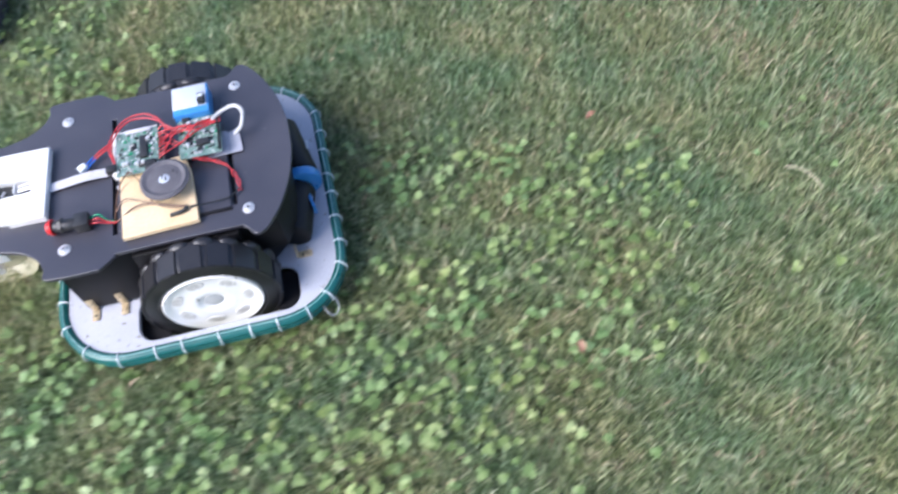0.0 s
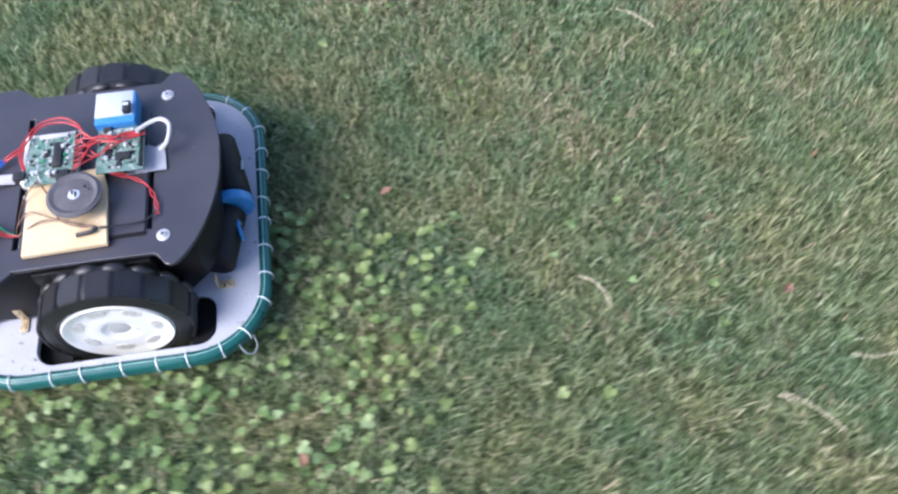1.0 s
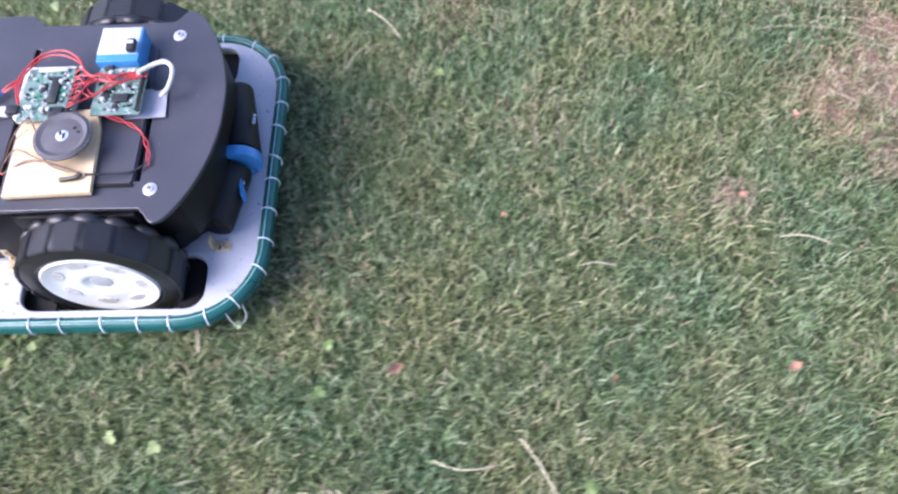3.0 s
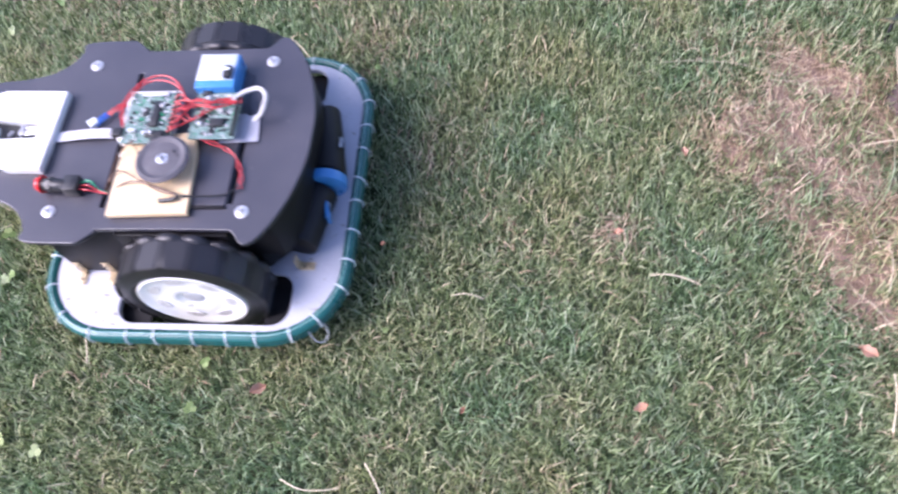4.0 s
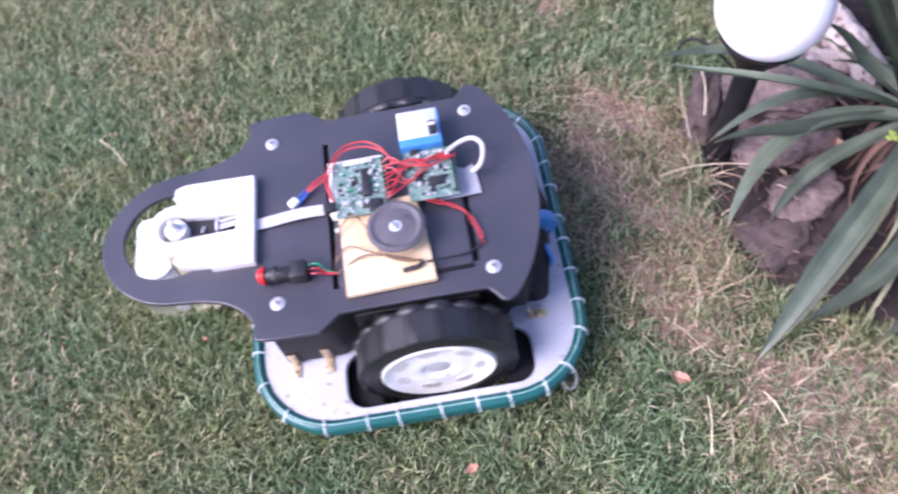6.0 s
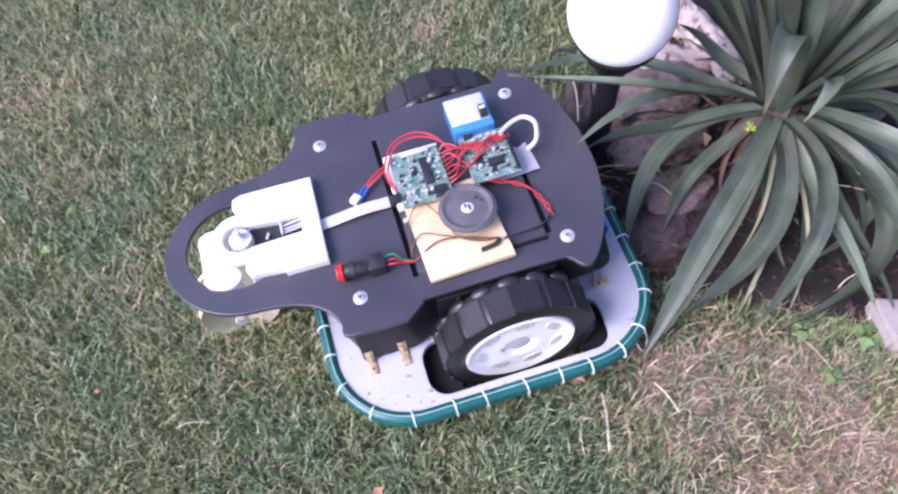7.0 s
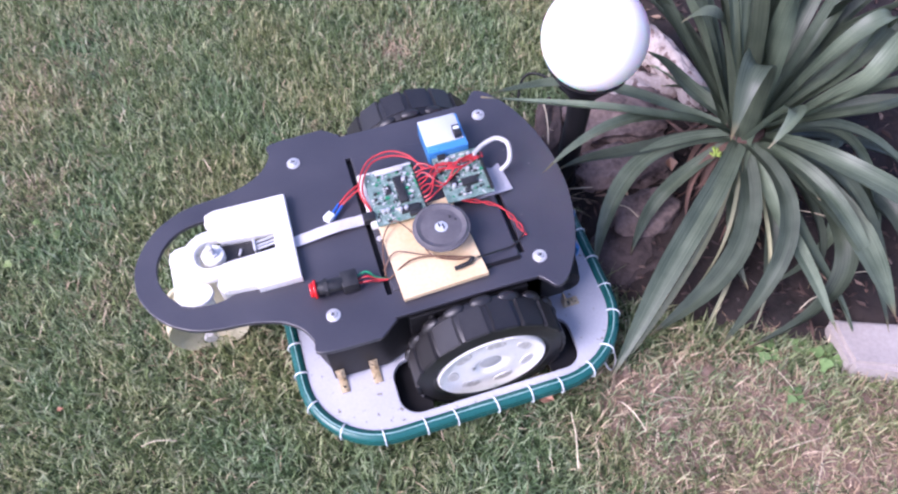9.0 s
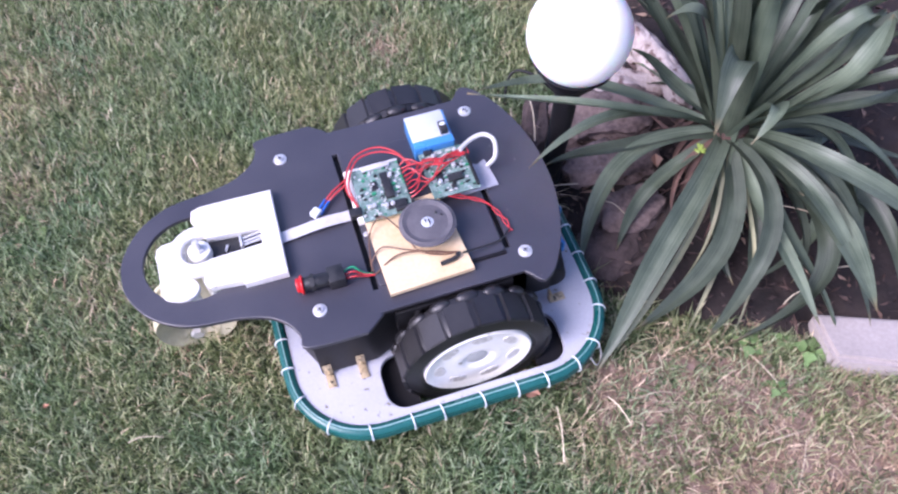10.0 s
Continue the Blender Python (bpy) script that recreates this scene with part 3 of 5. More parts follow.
def make_wheel(mower, y_in, y_out, name):
    """A wheel with a lugged tyre and a white rim; its outer side faces y_out."""
    s = 1 if y_out > y_in else -1
    w = abs(y_out - y_in) / 2
    bm = bmesh.new()
    r = TYRE - 0.0022
    lathe(bm, [(0.064, -w * 0.8), (0.069, -w), (r - 0.010, -w), (r - 0.002, -w * 0.86), (r, -w * 0.6), (r, w * 0.6), (r - 0.002, w * 0.86),
                       (r - 0.010, w), (0.069, w), (0.064, w * 0.8), (0.064, -w * 0.8)], 64)
    wheel = part(name, bm, M_RUBBER, mower, "black rubber wheel with a lugged tyre and white rim")
    wheel.location = (-0.0775, (y_in + y_out) / 2, TYRE - 0.003)
    # wide flat tread blocks on the outer two thirds, rounded lugs on the inner shoulder
    blocks = []
    bm = box(bmesh.new(), -0.0146, 0.0146, -w * 0.55, w * 0.95, r - 0.004, r + 0.0009) if s > 0 else box(bmesh.new(), -0.0146, 0.0146, -w * 0.95, w * 0.55, r - 0.004, r + 0.0009)
    for v in bm.verts:
        if v.co.z > r:
            v.co.x *= 0.92
    bmesh.ops.bevel(bm, geom=bm.edges[:], offset=0.0012, segments=2, affect="EDGES")
    blocks.append((bm, "tread_block"))
    bm = bmesh.new()
    bmesh.ops.create_uvsphere(bm, u_segments=12, v_segments=8, radius=1.0, matrix=Matrix.Translation((0, -s * w * 0.72, r - 0.002)) @ Matrix.Diagonal((0.0132, w * 0.30, 0.0058, 1)))
    blocks.append((bm, "shoulder_lug"))
    for bm, label in blocks:
        me = bpy.data.meshes.new(label)
        bmesh.ops.recalc_face_normals(bm, faces=bm.faces)
        bm.to_mesh(me)
        bm.free()
        for i in range(17):
            part(label, me, M_RUBBER, wheel, at=pose(0, 0, 0, 0, 360 * (i + (0.5 if label == "shoulder_lug" else 0)) / 17, 0))
    # rim: a smooth white disc with a shallow dished hub and dirty pockets near its edge
    bm = bmesh.new()
    lathe(bm, [(0.0005, s * (w - 0.0075)), (0.015, s * (w - 0.0072)), (0.0185, s * (w - 0.0045)), (0.022, s * (w - 0.0035)), (0.030, s * (w - 0.004)), (0.045, s * (w - 0.0048)),
               (0.056, s * (w - 0.003)), (0.0605, s * (w - 0.0005)), (0.0625, s * (w - 0.0002)), (0.0640, s * (w - 0.002)), (0.0640, s * (w - 0.008))], 56)
    part("rim", bm, M_RIM, wheel, "white plastic rim smudged with dirt")
    pocket = bmesh.new()
    rod(pocket, (0.0465, s * (w - 0.0075), 0), (0.0465, s * (w - 0.0036), 0), 0.0082, 0.0074, 16)
    for v in pocket.verts:
        v.co.z *= 1.55
        v.co.x -= 0.10 * abs(v.co.z)
    bmesh.ops.recalc_face_normals(pocket, faces=pocket.faces)
    me = bpy.data.meshes.new("pocket")
    pocket.to_mesh(me)
    pocket.free()
    for i in range(7):
        part("pocket", me, M_POCKET, wheel, at=pose(0, 0, 0, 0, 360 * i / 7, 0))
    bm = bmesh.new()
    rod(bm, (0, s * (w - 0.010), 0), (0, s * (w - 0.0062), 0), 0.0135, 0.0125, 28, 0.001)
    part("hub", bm, M_GREY, wheel, "light grey hub")
    return wheel


def make_screw(mower, x, y):
    bm = bmesh.new()
    rod(bm, (x, y, H - 0.001), (x, y, H + 0.0015), 0.0078, seg=24, bevel=0.0004)
    screw = part("screw", bm, M_STEEL, mower, "steel screw on a washer")
    bm = bmesh.new()
    rod(bm, (x, y, H + 0.001), (x, y, H + 0.004), 0.0052, 0.0036, 20)
    part("screw_head", bm, M_STEEL, screw)
    bm = bmesh.new()
    for a in (20, 110):
        box(bm, x - 0.003, x + 0.003, y - 0.0005, y + 0.0005, H + 0.0038, H + 0.0043, turn=Matrix.Rotation(radians(a), 4, "Z"))
    part("cross_slot", bm, M_CHIP, screw)


def make_board(mower, name, x0, x1, y0, y1, z, seed, chips):
    """A green circuit board with chips, small parts and pin rows."""
    rng = random.Random(seed)
    me = sheet([rounded(x0, x1, y0, y1, 0.002, 3)], z, z + 0.0016)
    board = part(name, me, M_PCB, mower, "green circuit board crowded with small components")
    top = z + 0.0016
    for cx, cy, sx, sy, h in chips:
        part("chip", box(bmesh.new(), cx - sx / 2, cx + sx / 2, cy - sy / 2, cy + sy / 2, top, top + h, 0.0004), M_CHIP, board)
    bits = {M_CHIP: bmesh.new(), M_STEEL: bmesh.new(), M_GREY: bmesh.new(), M_GREENWIRE: bmesh.new()}
    for i in range(130):
        m = rng.choice(list(bits))
        cx, cy = rng.uniform(x0 + 0.003, x1 - 0.003), rng.uniform(y0 + 0.003, y1 - 0.003)
        s, h = rng.uniform(0.0008, 0.0022), rng.uniform(0.0008, 0.003)
        box(bits[m], cx - s, cx + s * rng.uniform(0.5, 1.2), cy - s * 0.6, cy + s * 0.6, top, top + h)
    for m, bm in bits.items():
        tagged(part("circuitry", bm, m, board, smooth=False), kind="stuff")
    pins = bmesh.new()
    for i in range(int((y1 - y0) / 0.004)):
        y = y0 + 0.004 + i * 0.0038
        if y < y1 - 0.003:
            box(pins, x1 - 0.004, x1 - 0.001, y - 0.001, y + 0.001, top, top + 0.006)
    tagged(part("pin_row", pins, M_CHIP, board, smooth=False), kind="stuff")
    for i in range(5):
        caps = bmesh.new()
        cx, cy = rng.uniform(x0 + 0.006, x1 - 0.006), rng.uniform(y0 + 0.006, y1 - 0.006)
        rod(caps, (cx, cy, top), (cx, cy, top + 0.006), 0.0025, seg=12, bevel=0.0004)
        part("capacitor", caps, M_STEEL, board)
    return board


def cable(mower, name, points, r, material, label=""):
    return part(name, tube(bmesh.new(), glide(points, 8), r, 8), material, mower, label)


def make_mower():
    mower = tagged(new("robot_mower"), "home-made black robot lawn mower with bare electronics on top", "robot mower")
    # deck, its hole at the tail and the body below
    outline = deck_outline()
    slots = [[(x - 0.003, y0), (x + 0.003, y0), (x + 0.003, y1), (x - 0.003, y1)] for x, y0, y1 in ((-0.1675, -0.100, 0.093), (-0.0165, -0.095, 0.0))]
    part("deck", sheet([outline, circle(-0.349, 0.003, 0.055, 48)] + slots, H - 0.006, H, 0.001), M_DECK, mower, "matt black plastic top plate")
    side = [(0.045, 0.0), (0.042, 0.05), (0.03, 0.09), (0.0, 0.118), (-0.165, 0.118), (-0.186, 0.126), (-0.25, 0.125), (-0.252, 0.11), (-0.262, 0.09), (-0.262, 0.0)]
    body = part("body", sheet([side + [(x, -y) for x, y in side[-2:0:-1]]], 0.062, H - 0.0065, 0.001), M_BLACK, mower, "black box body below the top plate")
    for s in (-1, 1):
        bm = box(bmesh.new(), -0.155, -0.02, min(s * 0.1185, s * 0.1275), max(s * 0.1185, s * 0.1275), 0.115, 0.158, 0.002)
        for x in (-0.13, -0.09, -0.05):
            rod(bm, (x, s * 0.118, 0.15), (x, s * 0.131, 0.15), 0.005, seg=12)
        part("motor_mount", bm, M_BLACK, body)
    # lid with its dark slots
    part("lid", sheet([rounded(-0.163, -0.021, -0.0985, 0.088, 0.004, 4)], H, H + 0.0022, 0.0006), M_DECK, mower, "black lid plate")
    part("lid_edge", box(bmesh.new(), -0.150, -0.020, -0.1025, -0.0985, H, H + 0.003, 0.0008), M_BLACK, mower)
    for x, y in ((-0.2305, 0.1058), (0.0, 0.1062), (0.0, -0.106), (-0.2305, -0.106)):
        make_screw(mower, x, y)
    # tray with its wheel openings, green hose sewn on with white cord
    edge = rounded(-0.284, 0.0885, -0.204, 0.204, 0.088, 12)
    notch = [rounded(-0.186, 0.030, s * 0.158 - 0.034, s * 0.158 + 0.034, 0.022, 6) for s in (-1, 1)]
    part("tray", sheet([edge] + notch, 0.048, 0.057, 0.0015), M_TRAY, mower, "white plastic tray speckled with dirt")
    for s in (-1, 1):
        for x0, x1 in ((-0.19, -0.150), (-0.005, 0.034)):
            part("well_floor", box(bmesh.new(), x0, x1, s * 0.158 - 0.037, s * 0.158 + 0.037, 0.036, 0.040), M_BLACK, mower)
    loop = [Vector((x, y, 0.054)) for x, y in rounded(-0.2875, 0.092, -0.2075, 0.2075, 0.092, 14)]
    hose = part("hose_edging", tube(bmesh.new(), loop, 0.0075, 12, True), M_HOSE, mower, "dark green hose round the tray")
    low = [Vector((p.x, p.y * 1.002, 0.0435)) for p in loop]
    part("hose_edging", tube(bmesh.new(), low, 0.0062, 10, True), M_HOSE, mower)
    part("piping", tube(bmesh.new(), [Vector((p.x, p.y, 0.0616)) for p in loop], 0.0008, 6, True), M_PIPING, hose, "thin pale green cord along the hose")
    ring = bmesh.new()
    tube(ring, [(0.0, 0.0092 * math.cos(a), 0.0122 * math.sin(a) - 0.004) for a in (2 * math.pi * j / 20 for j in range(20))], 0.0010, 6, True)
    ring_mesh = bpy.data.meshes.new("stitch")
    ring.to_mesh(ring_mesh)
    ring.free()
    ring_mesh.materials.append(M_CORD)
    rng, run, want = random.Random(3), 0.0, 0.01
    for i in range(len(loop)):
        a, b = loop[i - 1], loop[i]
        seg = (b - a).length
        while seg > 0 and run + seg > want:
            p = a + (b - a) * ((want - run) / seg)
            d = (b - a).normalized()
            ob = part("stitch", ring_mesh, M_CORD, hose, smooth=False)
            ob.matrix_basis = pose(p.x, p.y, p.z, 0, 0, math.degrees(math.atan2(d.y, d.x)) + rng.uniform(-14, 14))
            want += 0.0405 + rng.uniform(-0.008, 0.008)
        run += seg
    cable(mower, "wire_hook", [(0.055, -0.196, 0.050), (0.061, -0.202, 0.034), (0.069, -0.199, 0.026), (0.074, -0.191, 0.032), (0.072, -0.184, 0.046)], 0.0010, M_GREY,
          "pale wire loop hanging from the tray")
    # brass angle brackets between body and tray
    for x, y, s in ((-0.243, -0.1255, -1), (-0.204, -0.1255, -1), (-0.243, 0.1255, 1), (-0.204, 0.1255, 1)):
        bm = box(bmesh.new(), x - 0.005, x + 0.005, min(y, y + s * 0.018), max(y, y + s * 0.018), 0.0575, 0.0592, 0.0004)
        box(bm, x - 0.005, x + 0.005, min(y, y + s * 0.0015), max(y, y + s * 0.0015), 0.058, 0.084, 0.0004)
        for dz in (0.066, 0.077):
            rod(bm, (x, y + s * 0.001, dz), (x, y + s * 0.003, dz), 0.0022, seg=10)
        rod(bm, (x, y + s * 0.011, 0.059), (x, y + s * 0.011, 0.0605), 0.0024, seg=10)
        part("angle_bracket", bm, M_BRASS, mower, "tarnished brass angle bracket")
    bm = box(bmesh.new(), 0.034, 0.054, -0.120, -0.109, 0.0575, 0.0592, 0.0004)
    box(bm, 0.0335, 0.0350, -0.120, -0.109, 0.058, 0.080, 0.0004)
    rod(bm, (0.046, -0.1145, 0.0590), (0.046, -0.1145, 0.0605), 0.0024, seg=10)
    part("angle_bracket", bm, M_BRASS, mower, "tarnished brass angle bracket")
    # motors lying across the front, under the plate
    bm = bmesh.new()
    rod(bm, (0.047, 0.1, 0.082), (0.058, -0.004, 0.084), 0.016, 0.027, 32, 0.004)
    motor = part("front_motor", bm, M_BLACK, mower, "black round motor housing with a blue collar")
    bm = bmesh.new()
    rod(bm, (0.058, -0.006, 0.086), (0.059, -0.019, 0.085), 0.0285, seg=32, bevel=0.0015)
    part("collar", bm, M_BLUE, motor, "bright blue collar")
    bm = bmesh.new()
    for k in range(3):
        box(bm, 0.074, 0.0775, 0.032 + k * 0.005, 0.035 + k * 0.005, 0.099, 0.1015, turn=Matrix.Rotation(radians(38), 4, "Y"))
    part("print", bm, M_PALE, motor, "pale unreadable print")
    bm = bmesh.new()
    rod(bm, (0.052, -0.02, 0.08), (0.036, -0.098, 0.08), 0.024, seg=28, bevel=0.004)
    second = part("front_motor", bm, M_BLACK, mower, "black motor housing with a blue label")
    bm = bmesh.new()
    box(bm, 0.0655, 0.0695, -0.066, -0.034, 0.076, 0.094, 0.0006, Matrix.Rotation(radians(12), 4, "Z"))
    label = part("blue_label", bm, M_BLUE, second, "blue label")
    bm = bmesh.new()
    for k in range(2):
        y = -0.057 + 0.013 * k
        box(bm, 0.0690, 0.0702, y - 0.0045, y + 0.0045, 0.080, 0.0815, 0, Matrix.Rotation(radians(12), 4, "Z"))
        box(bm, 0.0690, 0.0702, y - 0.0045, y + 0.0045, 0.0885, 0.090, 0, Matrix.Rotation(radians(12), 4, "Z"))
    part("print", bm, M_PALE, label, "pale unreadable print", smooth=False)
    part("front_housing", sheet([[(0.03, -0.118), (0.046, -0.09), (0.052, -0.05), (0.052, 0.06), (0.044, 0.1), (0.02, 0.128), (-0.02, 0.128), (-0.02, -0.118)]], 0.095, H - 0.0066, 0.001),
         M_BLACK, mower, "black housing above the front motors")
    # wheels
    near = make_wheel(mower, -0.131, -0.1775, "wheel")
    far = make_wheel(mower, 0.131, 0.1775, "wheel")
    # tail caster with its white holder
    z = H + 0.012
    edge = [(-0.252, -0.056), (-0.2495, 0.058), (-0.300, 0.0595), (-0.331, 0.060), (-0.341, 0.056), (-0.343, 0.044), (-0.339, 0.036), (-0.331, 0.030),
            (-0.331, 0.0165), (-0.270, 0.0105), (-0.272, -0.0105), (-0.331, -0.0125), (-0.331, -0.026), (-0.338, -0.030), (-0.340, -0.040), (-0.335, -0.047), (-0.30, -0.0505), (-0.299, -0.055)]
    holder = part("caster_holder", sheet([edge], H, z, 0.0015), M_WHITE, mower, "thick white plastic caster holder")
    ux, uy = -0.341, 0.003
    outer = [(ux + 0.0315 * math.cos(radians(d)), uy + 0.0315 * math.sin(radians(d))) for d in range(80, 281, 10)]
    inner = [(ux + 0.0175 * math.cos(radians(d)), uy + 0.0175 * math.sin(radians(d))) for d in range(280, 79, -10)]
    bow = outer + [(-0.300, uy - 0.0300), (-0.300, uy - 0.0160)] + inner + [(-0.300, uy + 0.0140), (-0.300, uy + 0.0300)]
    part("holder_bow", sheet([bow], H + 0.002, z + 0.0008, 0.002), M_WHITE, holder)
    bm = bmesh.new()
    rod(bm, (-0.3395, 0.002, 0.06), (-0.3395, 0.002, H + 0.012), 0.0125, seg=28, bevel=0.001)
    pivot = part("caster_pivot", bm, M_WHITE, mower, "white pivot of the caster")
    bm = bmesh.new()
    rod(bm, (-0.3395, 0.002, H + 0.011), (-0.3395, 0.002, H + 0.028), 0.0035, seg=14, bevel=0.0006)
    rod(bm, (-0.3395, 0.002, H + 0.011), (-0.3395, 0.002, H + 0.016), 0.0062, seg=6, bevel=0.0006)
    part("pivot_bolt", bm, M_STEEL, pivot, "steel bolt")
    bm = bmesh.new()
    for y in (-0.003, 0.001, 0.006):
        rod(bm, (-0.292, y, H + 0.006), (-0.271, y + 0.002, H + 0.007), 0.0015, seg=10)
    box(bm, -0.2955, -0.2925, -0.006, 0.010, H + 0.002, H + 0.010, 0.0006)
    rod(bm, (-0.3125, -0.003, H + 0.004), (-0.3095, 0.004, H + 0.004), 0.0014, seg=10)
    part("holder_screws", bm, M_STEEL, holder, "thin steel rods in the slot")
    part("slot_floor", box(bmesh.new(), -0.335, -0.264, -0.012, 0.02, H - 0.001, H + 0.001), M_CHIP, holder)
    arm = [(-0.386, 0.023), (-0.362, 0.026), (-0.355, 0.0), (-0.360, -0.021), (-0.351, -0.028), (-0.347, -0.038), (-0.352, -0.047), (-0.363, -0.0505), (-0.376, -0.047), (-0.3865, -0.038), (-0.387, -0.010)]
    fork = part("caster_fork", sheet([[(p.x, p.y) for p in glide([(x, y, 0) for x, y in arm], 3, True)]], H - 0.003, H + 0.004, 0.001), M_WHITE, mower,
                "white plastic fork of the caster")
    for y, zz in ((-0.022, 0.070), (0.044, 0.045)):
        part("fork_leg", box(bmesh.new(), -0.380, -0.356, y - 0.002, y + 0.002, zz, H - 0.022, 0.001), M_WHITE, fork)
    bm = bmesh.new()
    lathe(bm, [(0.010, -0.010), (0.034, -0.006), (0.0425, -0.020), (0.0475, -0.024), (0.0495, -0.014), (0.0495, 0.014), (0.0475, 0.024), (0.040, 0.022), (0.030, 0.016), (0.012, 0.020)], 44)
    caster = part("caster_wheel", bm, M_CREAM, mower, "cream plastic caster wheel, dirty")
    caster.location = (-0.383, 0.014, 0.0495)
    TURNING.append((caster, 0.0495))
    bm = bmesh.new()
    rod(bm, (0, -0.034, 0), (0, 0.034, 0), 0.005, seg=12)
    rod(bm, (0, -0.036, 0), (0, -0.030, 0), 0.008, seg=6)
    part("axle_bolt", bm, M_STEEL, caster, "steel axle bolt")
    # electronics
    top = H + 0.0022
    wood = [(-0.155, -0.1155), (-0.0605, -0.1125), (-0.066, -0.03), (-0.073, -0.004), (-0.158, -0.008)]
    part("plywood_board", sheet([wood], top, top + 0.0065, 0.0005), M_WOOD, mower, "pale unpainted plywood board")
    bm = bmesh.new()
    rod(bm, (-0.1605, -0.031, top), (-0.1605, -0.031, top + 0.003), 0.003, seg=12, bevel=0.0005)
    part("small_screw", bm, M_STEEL, mower)
    part("foam_pad", box(bmesh.new(), -0.165, -0.10, -0.018, 0.054, top, top + 0.012, 0.002), M_WHITE, mower, "white foam pad")
    make_board(mower, "main_board", -0.1585, -0.098, -0.024, 0.0485, top + 0.0125, 5,
               [(-0.122, 0.016, 0.010, 0.036, 0.004), (-0.136, 0.02, 0.007, 0.012, 0.002), (-0.118, -0.012, 0.022, 0.009, 0.003), (-0.112, -0.02, 0.018, 0.005, 0.004)])
    part("header_socket", box(bmesh.new(), -0.145, -0.112, 0.042, 0.048, top + 0.0142, top + 0.018, 0.0006), M_RIBBON, mower, "pale socket strip")
    part("header_plug", box(bmesh.new(), -0.172, -0.158, -0.014, -0.003, top + 0.008, top + 0.017, 0.001), M_CHIP, mower, "black plug on the flat cable")
    make_board(mower, "driver_board", -0.0765, -0.021, -0.019, 0.0465, top + 0.013, 8,
               [(-0.045, 0.002, 0.018, 0.01, 0.004), (-0.062, 0.008, 0.008, 0.012, 0.003), (-0.05, -0.009, 0.006, 0.006, 0.002), (-0.065, 0.045, 0.01, 0.008, 0.004)])
    part("board_spacer", box(bmesh.new(), -0.070, -0.036, -0.01, 0.045, top, top + 0.0128), M_CHIP, mower)
    relay = part("blue_module", box(bmesh.new(), -0.079, -0.031, 0.047, 0.0965, top, H + 0.027, 0.0015), M_BLUE, mower, "bright blue plastic module with a pale top")
    # thin pale plate that paints the glare on the module's glossy top
    part("top_glare", box(bmesh.new(), -0.0788, -0.0335, 0.057, 0.0963, H + 0.027, H + 0.0276, 0.0003), M_PALE, relay, "pale top face, glare put into its colour")
    bm = box(bmesh.new(), -0.044, -0.035, 0.058, 0.074, H + 0.0274, H + 0.0345, 0.001)
    part("jack", bm, M_CHIP, relay, "small black jack")
    part("jack_tip", box(bmesh.new(), -0.043, -0.036, 0.066, 0.070, H + 0.0345, H + 0.036, 0.0006), M_CORD, relay)
    tape = [(-0.045, -0.015), (0.002, -0.0135), (0.0005, 0.006), (-0.002, 0.027), (-0.012, 0.022), (-0.02, 0.026), (-0.04, 0.024)]
    part("duct_tape", sheet([tape], top, top + 0.0012), M_TAPE, mower, "silver-grey tape patch")
    # loudspeaker
    cx, cy, z = -0.0945, -0.0525, top + 0.0065
    bm = bmesh.new()
    rod(bm, (cx, cy, z), (cx, cy, z + 0.010), 0.016, seg=28, bevel=0.001)
    rod(bm, (cx, cy, z + 0.009), (cx, cy, z + 0.0165), 0.018, 0.0295, 36)
    rod(bm, (cx, cy, z + 0.0160), (cx, cy, z + 0.0185), 0.0315, seg=44, bevel=0.0008)
    speaker = part("loudspeaker", bm, M_CONE, mower, "small round black loudspeaker with a silver centre")
    bm = bmesh.new()
    lathe(bm, [(0.0295, 0.0), (0.0275, 0.0016), (0.025, 0.0004), (0.012, -0.004), (0.0095, -0.0035)], 44)
    bmesh.ops.transform(bm, matrix=Matrix.Translation((cx, cy, z + 0.0190)) @ Matrix.Rotation(radians(90), 4, "X"), verts=bm.verts[:])
    part("cone", bm, M_CONE, speaker, "dark grey paper cone")
    bm = bmesh.new()
    bmesh.ops.create_uvsphere(bm, u_segments=24, v_segments=10, radius=0.0112, matrix=Matrix.Translation((cx, cy, z + 0.0150)) @ Matrix.Diagonal((1, 1, 0.4, 1)))
    part("dust_cap", bm, M_PALE, speaker, "pale silver dust cap")
    bm = bmesh.new()
    for dx, dy, l in ((-0.002, 0.002, 0.005), (0.002, -0.001, 0.007), (0.012, 0.009, 0.003), (0.017, 0.004, 0.002)):
        box(bm, cx + dx - 0.0007, cx + dx + 0.0007, cy + dy - l / 2, cy + dy + l / 2, z + 0.0192, z + 0.0204)
    part("print", bm, M_CHIP, speaker, "small dark marks", smooth=False)
    # push button
    part_z = H + 0.0105
    bm = bmesh.new()
    rod(bm, (-0.243, -0.0755, part_z), (-0.240, -0.0757, part_z), 0.0105, seg=24, bevel=0.001)
    rod(bm, (-0.2475, -0.0752, part_z), (-0.243, -0.0755, part_z), 0.008, seg=24, bevel=0.0012)
    button = part("push_button", bm, M_RED, mower, "red push button lying on the plate")
    bm = bmesh.new()
